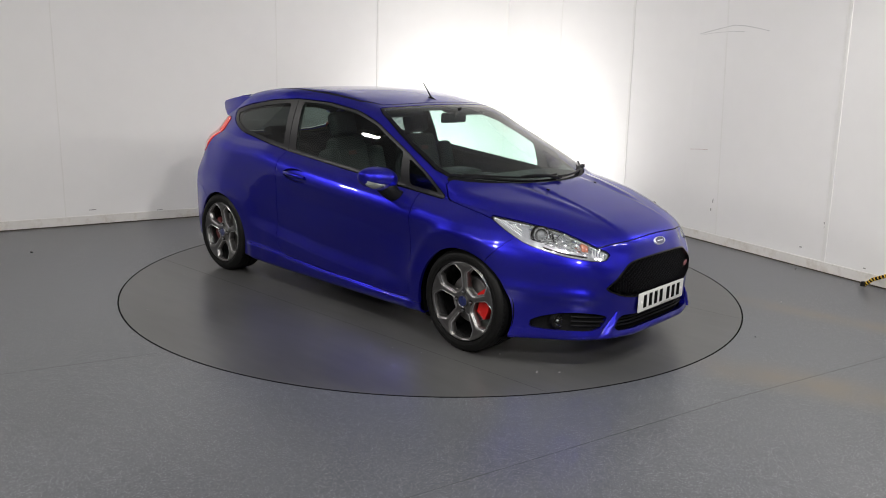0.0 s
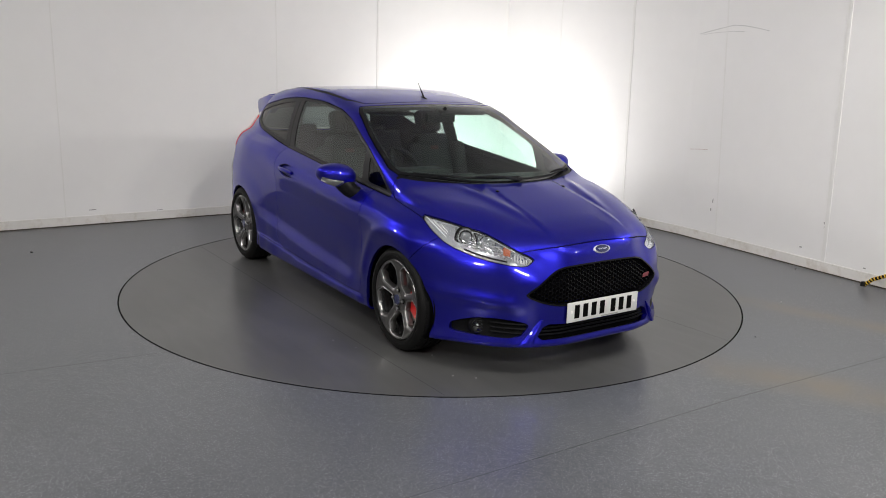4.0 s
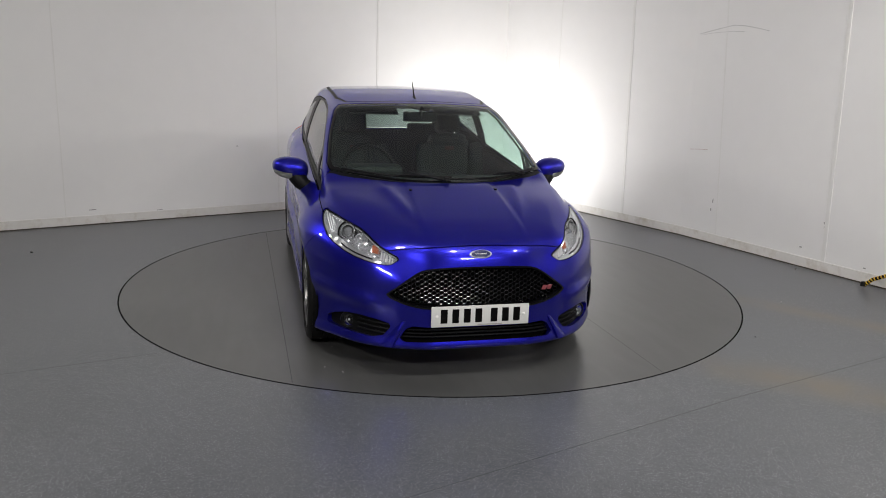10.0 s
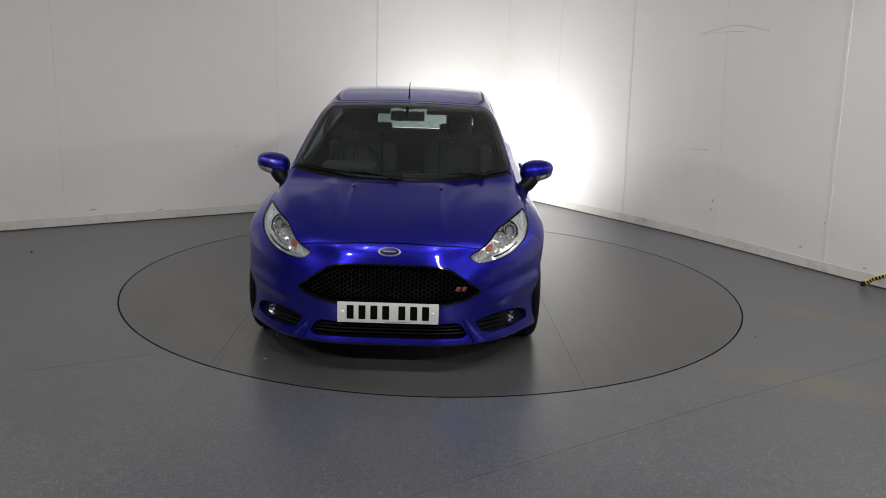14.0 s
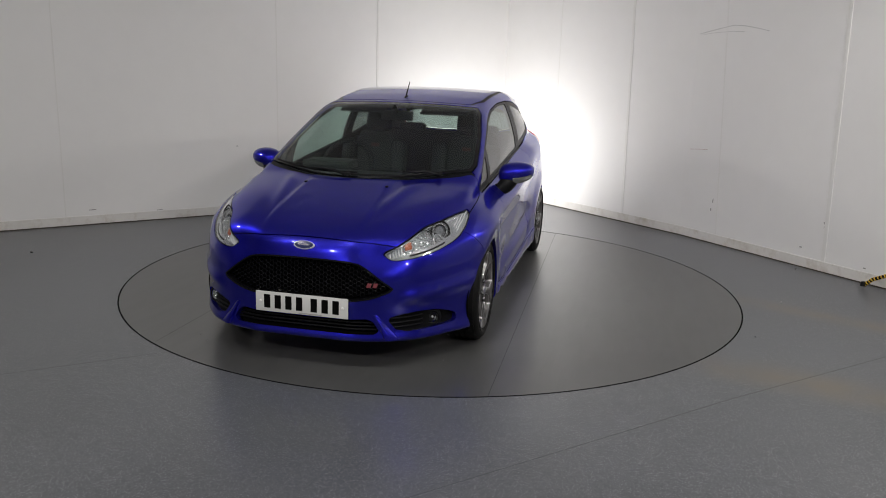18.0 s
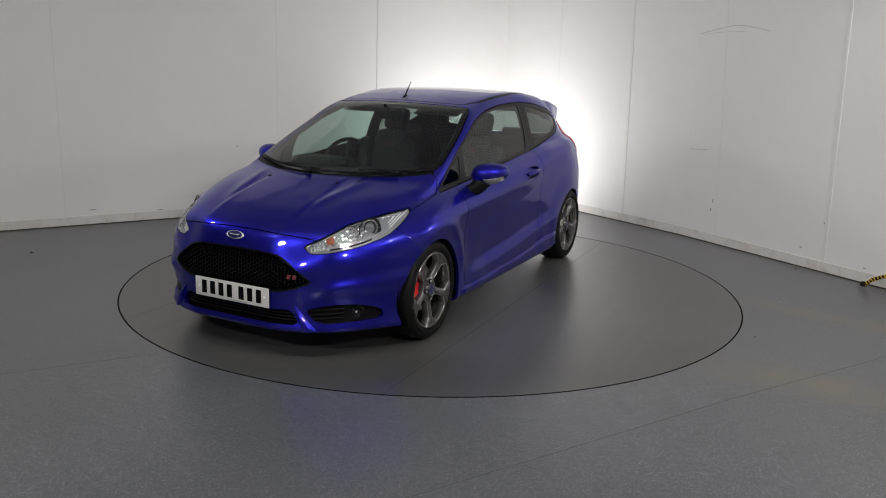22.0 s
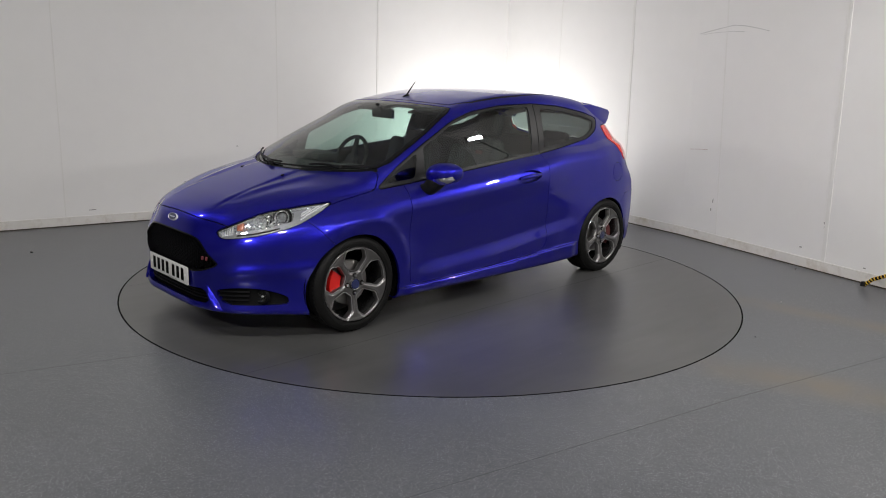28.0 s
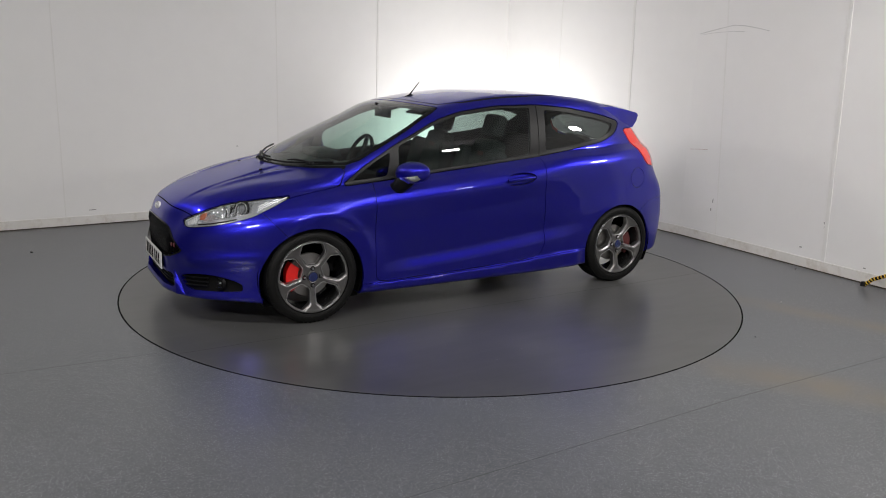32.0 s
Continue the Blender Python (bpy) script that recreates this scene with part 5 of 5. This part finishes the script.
# number plate with plain bars
bm = bmesh.new()
box(bm, (0.795, 0, 0.350), (0.008, 0.522, 0.109), None, 0.003)
plate = part("number_plate", bm, M_PLATE, CAR, "white number plate with black bars", at=SHIFT)
for k in range(7):
    y = -0.1985 + 0.061 * k + (0.022 if k > 3 else 0) + 0.004
    bm = bmesh.new()
    box(bm, (0.7995, y, 0.352), (0.0014, 0.036, 0.074), None, 0.0003, 1)
    part("plate_bar", bm, M_DARK, plate)
for y in (-0.232, 0.232):
    bm = bmesh.new()
    lathe(bm, [(0.001, 0.004), (0.006, 0.003), (0.008, 0.0)], 16, Matrix.Translation((0.799, y, 0.352)) @ Matrix.Rotation(radians(-90), 4, "Z"))
    part("plate_screw", bm, M_TRIM, plate)
bm = bmesh.new()
box(bm, (0.7985, 0.05, 0.302), (0.0014, 0.13, 0.006), None, 0.0003, 1)
part("maker_line", bm, M_MARK, plate, "thin grey line of tiny print")
bm = bmesh.new()
box(bm, (0.788, 0, 0.345), (0.012, 0.50, 0.09), None, 0.003)
part("plate_bracket", bm, M_BLACK, plate)

# ------------------------------------------------------------------ mirrors, handles, washers, wipers, aerial, spoiler
for sgn, word in SIDES:
    bm = bmesh.new()
    rows = []
    for i in range(25):
        th = math.pi * i / 24
        row = []
        for k in range(33):
            ph = 2 * math.pi * k / 32
            ct, st = math.cos(th), math.sin(th)
            # outward along y, blunt towards the tail, drawn out at the tip
            st2 = st ** 0.75
            y = 0.114 * ct
            fx = math.cos(ph)
            x = (0.106 if fx > 0 else 0.062) * math.copysign(abs(fx) ** 0.85, fx) * st2
            z = 0.071 * math.sin(ph) * st2 * (1.0 - 0.12 * ct)
            row.append(bm.verts.new((-0.665 + x - 0.22 * y, sgn * (0.890 + y), 0.930 + z + 0.10 * y)))
        rows.append(row)
    for a, b in zip(rows, rows[1:]):
        for k in range(32):
            f = (a[k], a[k + 1], b[k + 1], b[k])
            bm.faces.new(f if sgn < 0 else f[::-1])
    bmesh.ops.remove_doubles(bm, verts=bm.verts, dist=0.0004)
    shell = part("door_mirror", bm, M_PAINT, CAR, "blue door mirror with clear indicator", at=SHIFT, smooth_angle=60)
    # black lower half and stalk
    bm = bmesh.new()
    tube(bm, [(-0.64, sgn * 0.862, 0.900), (-0.615, sgn * 0.845, 0.872), (-0.595, sgn * 0.825, 0.842), (-0.585, sgn * 0.80, 0.822), (-0.575, sgn * 0.765, 0.812)], [0.056, 0.056, 0.050, 0.044, 0.044], 16)
    part("mirror_stalk", bm, M_BLACK, shell, "black mirror stalk")
    bm = bmesh.new()
    rows = []
    for i in range(13):
        y = -0.01 + 0.112 * i / 12
        row = []
        for a in (-58, -44, -30, -18):
            st2 = math.sqrt(max(1 - (y / 0.114) ** 2, 0.02)) ** 0.75
            fx, fz = math.cos(radians(a)), math.sin(radians(a))
            row.append(bm.verts.new((-0.665 + 0.109 * abs(fx) ** 0.85 * st2 - 0.22 * y, sgn * (0.892 + y), 0.929 + 0.078 * fz * st2 + 0.10 * y)))
        rows.append(row)
    for a, b in zip(rows, rows[1:]):
        for k in range(3):
            bm.faces.new((a[k], a[k + 1], b[k + 1], b[k]))
    part("mirror_indicator", bm, M_CHROME, shell, "clear indicator strip")
    bm = bmesh.new()
    lathe(bm, [(0.001, 0), (0.082, 0), (0.086, -0.006)], 40, Matrix.Translation((-0.722, sgn * 0.897, 0.934)) @ Matrix.Rotation(radians(90), 4, "Z") @ Matrix.Diagonal((1, 1, 0.62, 1)))
    part("mirror_glass", bm, M_CHROME, shell, "mirror glass")
    # handle
    d = DOORS[sgn]
    bm = bmesh.new()
    pts = []
    for k in range(15):
        x = -1.412 - 0.226 * k / 14
        q, n = on_skin(x, sgn * 0.7, 0.846 + 0.07 * (-1.525 - x), 0.006 + 0.010 * math.sin(math.pi * k / 14), (0, sgn, 0))
        pts.append(q)
    tube(bm, pts, [0.011 + 0.005 * math.sin(math.pi * k / 14) for k in range(15)], 12)
    part("door_handle", bm, M_PAINT, d, "body-coloured pull handle")
    # belt seal
    bm = bmesh.new()
    pts = []
    for k in range(25):
        x = -0.50 - 1.26 * k / 24
        q, n = on_skin(x, sgn * 0.6, 0.868 + 0.0945 * (-0.5 - x), 0.002, (0, sgn, 0))
        pts.append(q)
    tube(bm, pts, 0.005, 8)
    part("belt_seal", bm, M_SATIN, d, "black window seal")
    # washer jet
    q, n = on_skin(0.141, sgn * 0.252, 0.8, 0.003, (0, 0, 1))
    bm = bmesh.new()
    box(bm, (0, 0, 0), (0.018, 0.018, 0.008), Matrix.Translation(q) @ Matrix.Rotation(radians(14), 4, "Y"), 0.004)
    part("washer_jet", bm, M_BLACK, BONNET, "black washer jet")


def ws_point(x, y, push):
    return on_skin(x, y, 0.9, push, (0, 0, 1))[0]


for y0, y1, yp in ((-0.60, 0.02, -0.02), (-0.02, 0.60, 0.50)):
    bm = bmesh.new()
    pts = [ws_point(0.030 - 0.72 * y * y - (0.03 if y0 < -0.1 else 0.0) * k / 16, y, 0.012) for k, y in enumerate(np.linspace(y0, y1, 17))]
    tube(bm, pts, 0.0065, 8)
    blade = part("wiper_blade", bm, M_BLACK, CAR, "black wiper blade", at=SHIFT)
    bm = bmesh.new()
    ym = (y0 + y1) / 2
    a = ws_point(0.045 - 0.72 * yp * yp + 0.01, yp, 0.014)
    c = ws_point(0.030 - 0.72 * ym * ym - 0.01, ym, 0.024)
    tube(bm, [a, a.lerp(c, 0.35) + Vector((0, 0, 0.012)), a.lerp(c, 0.7) + Vector((0, 0, 0.01)), c], [0.011, 0.008, 0.007, 0.005], 8)
    part("wiper_arm", bm, M_BLACK, blade)
    bm = bmesh.new()
    lathe(bm, [(0.001, 0.02), (0.014, 0.018), (0.018, 0.0)], 16, Matrix.Translation(a) @ Matrix.Rotation(radians(90), 4, "X"))
    part("wiper_pivot", bm, M_BLACK, blade)

q, n = on_skin(-1.06, 0, 1.3, -0.012, (0, 0, 1))
bm = bmesh.new()
tube(bm, [q + Vector((0.03, 0, 0.0)), q + Vector((0.0, 0, 0.012)), q + Vector((-0.035, 0, 0.016)), q + Vector((-0.075, 0, 0.002))], [0.006, 0.010, 0.011, 0.004], 12)
aerial = part("aerial", bm, M_BLACK, CAR, "short black roof aerial", at=SHIFT)
bm = bmesh.new()
tube(bm, [q + Vector((-0.012, 0, 0.016)), q + Vector((-0.05, 0, 0.062)), q + Vector((-0.098, 0, 0.118))], [0.006, 0.0045, 0.0028], 8)
part("aerial_mast", bm, M_BLACK, aerial)

# roof spoiler: a wing carried on from the roof, with drooped ends
bm = bmesh.new()
rows = []
for k in range(41):
    y = -0.555 + 1.11 * k / 40
    u = abs(y) / 0.555
    droop = 0.035 * max(0, (u - 0.7) / 0.3) ** 2
    tip = -2.885 + 0.045 * u ** 4
    x0 = -2.52 - 0.05 * u ** 2
    z0 = float(TOP(np.array([x0]))[0] - 0.085 * y * y) + 0.002
    zt = 1.312 - 0.075 * y * y - droop
    row = []
    for f in (0, 0.25, 0.5, 0.75, 0.95, 1.0):
        row.append((x0 + (tip - x0) * f, y * (1 - 0.05 * f), z0 + (zt - z0) * f + 0.010 * math.sin(math.pi * f)))
    row.append((tip - 0.002, y * 0.95, zt - 0.016))
    row.append((tip + 0.02, y * 0.95, zt - 0.032))
    row.append((-2.76, y * 0.96, zt - 0.036 - 0.02 * u ** 4))
    row.append((-2.66, y * 0.96, zt - 0.040 - 0.05 * u ** 4))
    row.append((x0 - 0.04, y * 0.96, z0 - 0.05))
    rows.append([bm.verts.new(v) for v in row])
for a, b in zip(rows, rows[1:]):
    n = len(a)
    for j in range(n):
        bm.faces.new((a[j], a[(j + 1) % n], b[(j + 1) % n], b[j]))
bm.faces.new(rows[0])
bm.faces.new(rows[-1])
bmesh.ops.recalc_face_normals(bm, faces=bm.faces)
part("roof_spoiler", bm, M_PAINT, CAR, "blue roof spoiler", at=SHIFT, smooth_angle=45)

# side fins that carry the spoiler's ends down to the tail lamps
for sgn, word in SIDES:
    bm = bmesh.new()
    edge = [(-2.42, 1.334), (-2.56, 1.330), (-2.70, 1.311), (-2.845, 1.282), (-2.862, 1.262), (-2.838, 1.215), (-2.790, 1.168), (-2.70, 1.172), (-2.62, 1.215), (-2.54, 1.262), (-2.46, 1.295)]
    rings = []
    for out, shrink in ((0.0, 0.0), (0.006, 0.010)):
        rings.append([bm.verts.new((x + shrink * math.copysign(1, -2.69 - x), sgn * (0.548 + 0.16 * (1.30 - z) + 0.09 * (x + 2.70) + out), z + shrink * (1.24 - z) * 4)) for x, z in edge])
    inner_ring = [bm.verts.new((x, sgn * 0.46, z)) for x, z in edge]
    n = len(edge)
    for a, b in ((inner_ring, rings[0]), (rings[0], rings[1])):
        for k in range(n):
            bm.faces.new((a[k], a[(k + 1) % n], b[(k + 1) % n], b[k]))
    bm.faces.new(rings[1])
    bmesh.ops.recalc_face_normals(bm, faces=bm.faces)
    part("spoiler_fin", bm, M_PAINT, CAR, "blue end of the roof spoiler", at=SHIFT, smooth_angle=50)

# ------------------------------------------------------------------ cabin
bm = bmesh.new()
box(bm, (-1.45, 0, 0.30), (2.6, 1.30, 0.06), None, 0.02)
part("cabin_floor", bm, M_FABRIC, CAR, "dark carpet", at=SHIFT)
bm = bmesh.new()
prof = [(-0.02, 0.60), (-0.06, 0.88), (-0.20, 0.915), (-0.40, 0.915), (-0.56, 0.895), (-0.62, 0.84), (-0.60, 0.70), (-0.52, 0.55)]
rows = [[bm.verts.new((x - 0.12 * abs(y) ** 2, y, z - 0.03 * y * y)) for x, z in prof] for y in np.linspace(-0.66, 0.66, 13)]
for a, b in zip(rows, rows[1:]):
    for j in range(len(prof) - 1):
        bm.faces.new((a[j], a[j + 1], b[j + 1], b[j]))
dash = part("dashboard", bm, M_DASH, CAR, "black moulded dashboard", at=SHIFT)
bm = bmesh.new()
box(bm, (-0.52, -0.36, 0.935), (0.20, 0.34, 0.06), None, 0.025)
part("instrument_hood", bm, M_DASH, dash)
bm = bmesh.new()
box(bm, (-0.60, 0.0, 0.80), (0.08, 0.24, 0.2), None, 0.02)
part("centre_console", bm, M_BLACK, dash)
wheel_m = Matrix.Translation((-0.83, -0.36, 0.885)) @ Matrix.Rotation(radians(66), 4, "Y")
bm = bmesh.new()
tube(bm, [wheel_m @ Vector((0.185 * math.cos(a), 0.185 * math.sin(a), 0)) for a in [2 * math.pi * k / 40 for k in range(40)]], 0.015, 10, True)
steer = part("steering_wheel", bm, M_BLACK, CAR, "black leather steering wheel", at=SHIFT)
bm = bmesh.new()
for a in (0, 120, 240):
    c = radians(a + 180)
    tube(bm, [wheel_m @ Vector((0.03 * math.cos(c), 0.03 * math.sin(c), -0.02)), wheel_m @ Vector((0.178 * math.cos(c), 0.178 * math.sin(c), 0))], [0.026, 0.016], 8)
lathe(bm, [(0.001, 0.01), (0.05, 0.005), (0.065, -0.02), (0.05, -0.05)], 24, wheel_m @ Matrix.Rotation(radians(90), 4, "X"))
part("steering_spokes", bm, M_BLACK, steer)


def cushion(bm, centre, size, m=None, r=0.05):
    box(bm, centre, size, m, r, 4)


def seat(x, y):
    lean = Matrix.Translation((x - 0.16, y, 0.52)) @ Matrix.Rotation(radians(-17), 4, "Y")
    bm = bmesh.new()
    cushion(bm, (x + 0.08, y, 0.47), (0.50, 0.50, 0.16))
    base = part("front_seat", bm, M_FABRIC, CAR, "charcoal sports seat", at=SHIFT)
    bm = bmesh.new()
    cushion(bm, (-0.03, 0, 0.27), (0.11, 0.34, 0.56), lean)
    part("backrest", bm, M_GREYCLOTH, base)
    for s in (-1, 1):
        bm = bmesh.new()
        cushion(bm, (0.02, s * 0.205, 0.25), (0.15, 0.11, 0.52), lean)
        part("bolster", bm, M_FABRIC, base)
    bm = bmesh.new()
    cushion(bm, (-0.03, 0, 0.53), (0.12, 0.30, 0.12), lean)
    part("shoulder", bm, M_FABRIC, base)
    bm = bmesh.new()
    cushion(bm, (-0.02, 0, 0.69), (0.10, 0.20, 0.17), lean, 0.04)
    part("headrest", bm, M_FABRIC, base)
    for s in (-1, 1):
        bm = bmesh.new()
        tube(bm, [lean @ Vector((-0.03, s * 0.06, 0.58)), lean @ Vector((-0.03, s * 0.06, 0.66))], 0.006, 8)
        part("headrest_post", bm, M_CHROME, base)
    bm = bmesh.new()
    box(bm, (0.032, 0, 0.47), (0.004, 0.07, 0.028), lean, 0.001, 1)
    part("seat_emblem", bm, M_DULLRED, base, "small red seat emblem")


seat(-1.22, 0.37)
seat(-1.22, -0.37)
bm = bmesh.new()
cushion(bm, (-2.02, 0, 0.50), (0.5, 1.16, 0.16))
bench = part("rear_bench", bm, M_FABRIC, CAR, "dark rear bench seat", at=SHIFT)
lean = Matrix.Translation((-2.26, 0, 0.54)) @ Matrix.Rotation(radians(-18), 4, "Y")
bm = bmesh.new()
cushion(bm, (0, 0, 0.25), (0.14, 1.16, 0.54), lean)
part("bench_back", bm, M_FABRIC, bench)
for y in (-0.33, 0.33):
    bm = bmesh.new()
    cushion(bm, (0.0, y, 0.535), (0.09, 0.24, 0.10), lean, 0.035)
    part("bench_headrest", bm, M_FABRIC, bench)
bm = bmesh.new()
box(bm, (-2.62, 0, 0.98), (0.44, 1.06, 0.02), None, 0.006)
part("parcel_shelf", bm, M_FABRIC, CAR, "black parcel shelf", at=SHIFT)
bm = bmesh.new()
box(bm, (-0.86, 0, 1.255), (0.03, 0.235, 0.068), Matrix.Translation((0, 0, 0)), 0.014, 3)
rv = part("rear_view_mirror", bm, M_BLACK, CAR, "black interior mirror", at=SHIFT)
bm = bmesh.new()
tube(bm, [(-0.85, 0, 1.27), (-0.82, 0, 1.315), (-0.80, 0, 1.318)], 0.012, 8)
part("mirror_arm", bm, M_BLACK, rv)
bm = bmesh.new()
box(bm, (-0.8765, 0, 1.255), (0.002, 0.21, 0.05), None)
part("mirror_pane", bm, M_CHROME, rv)
for y in (-0.3, 0.3):
    bm = bmesh.new()
    box(bm, (0, 0, 0), (0.16, 0.34, 0.016), Matrix.Translation((-1.06, y, 1.285)) @ Matrix.Rotation(radians(14), 4, "Y"), 0.006)
    part("sun_visor", bm, M_GREYCLOTH, CAR, "grey sun visor", at=SHIFT)

# ------------------------------------------------------------------ small things on the floor
STAND = empty("light_stand", "light stand whose legs are wrapped in black and yellow hazard tape", "stand", at=(3.60, -0.28, 0))


def leg(pts):
    pts = [Vector(q) for q in pts]
    line = []
    for a, b in zip(pts, pts[1:]):
        line += [a.lerp(b, k / 8) for k in range(8)]
    line.append(pts[-1])
    bm = bmesh.new()
    tube(bm, line, 0.014, 10)
    ob = part("leg", bm, M_BLACK, STAND, "black leg with yellow bands")
    for k in range(1, len(line) - 1, 2):
        bm = bmesh.new()
        tube(bm, [line[k], line[k].lerp(line[k + 1], 0.8)], 0.0155, 10)
        part("tape_band", bm, M_YELLOW, ob, "yellow tape band")
    bm = bmesh.new()
    tube(bm, [line[0] + Vector((0, 0, -0.004)), line[0] + Vector((0, 0, 0.03))], [0.026, 0.018], 10)
    part("rubber_foot", bm, M_RUBBER, ob)


leg([(-0.225, 0.35, 0.022), (-0.185, 0.30, 0.085), (-0.13, 0.22, 0.135), (-0.06, 0.10, 0.165), (0, 0, 0.30)])
leg([(-0.06, 0.48, 0.022), (-0.02, 0.44, 0.055), (0.04, 0.30, 0.075), (0.05, 0.12, 0.14), (0, 0, 0.28)])
leg([(0.02, -0.45, 0.022), (0.02, -0.28, 0.14), (0, 0, 0.29)])
bm = bmesh.new()
tube(bm, [(0, 0, 0.14), (0, 0, 1.2), (-0.03, -0.20, 2.44)], 0.014, 12)
part("pole", bm, M_BLACK, STAND, "black pole")
bm = bmesh.new()
box(bm, (0, 0, 0.045), (0.26, 0.17, 0.07), Matrix.Translation((-3.60, 0.28, 0)) @ look(*HEADS[1]), 0.012)
part("lamp_head", bm, M_BLACK, STAND, "black flat lamp head")

BITS = random.Random(4)
bm = bmesh.new()
for k in range(26):
    a, r = BITS.uniform(0, 6.28), 2.2 * math.sqrt(BITS.uniform(0, 1))
    s = BITS.uniform(0.002, 0.006)
    box(bm, (r * math.cos(a), r * math.sin(a), s * 0.4), (s, s * 1.5, s * 0.8), None)
tagged(part("grit", bm, M_MARK, TABLE, "scattered specks of grit"), kind="stuff")
for x, y, size, mat, tag in ((-3.32, 0.50, 0.022, M_GAP, "small dark scrap on the floor"), (2.53, -0.40, 0.012, M_PLATE, "small white scrap on the floor"), (3.09, 0.63, 0.012, M_GAP, "small dark scrap on the floor"), (2.03, -1.20, 0.009, M_GAP, "small dark scrap on the floor")):
    bm = bmesh.new()
    box(bm, (x, y, 0.003), (size, 0.6 * size, 0.006), None, 0.002)
    part("scrap", bm, mat, FLOOR, tag)


def motions():
    rows = [(t, pose(0, 0, 0, 0, 0, -90 - a)) for t, a in TURN]
    walk(TABLE, rows)
    walk(CAR, rows)


motions()
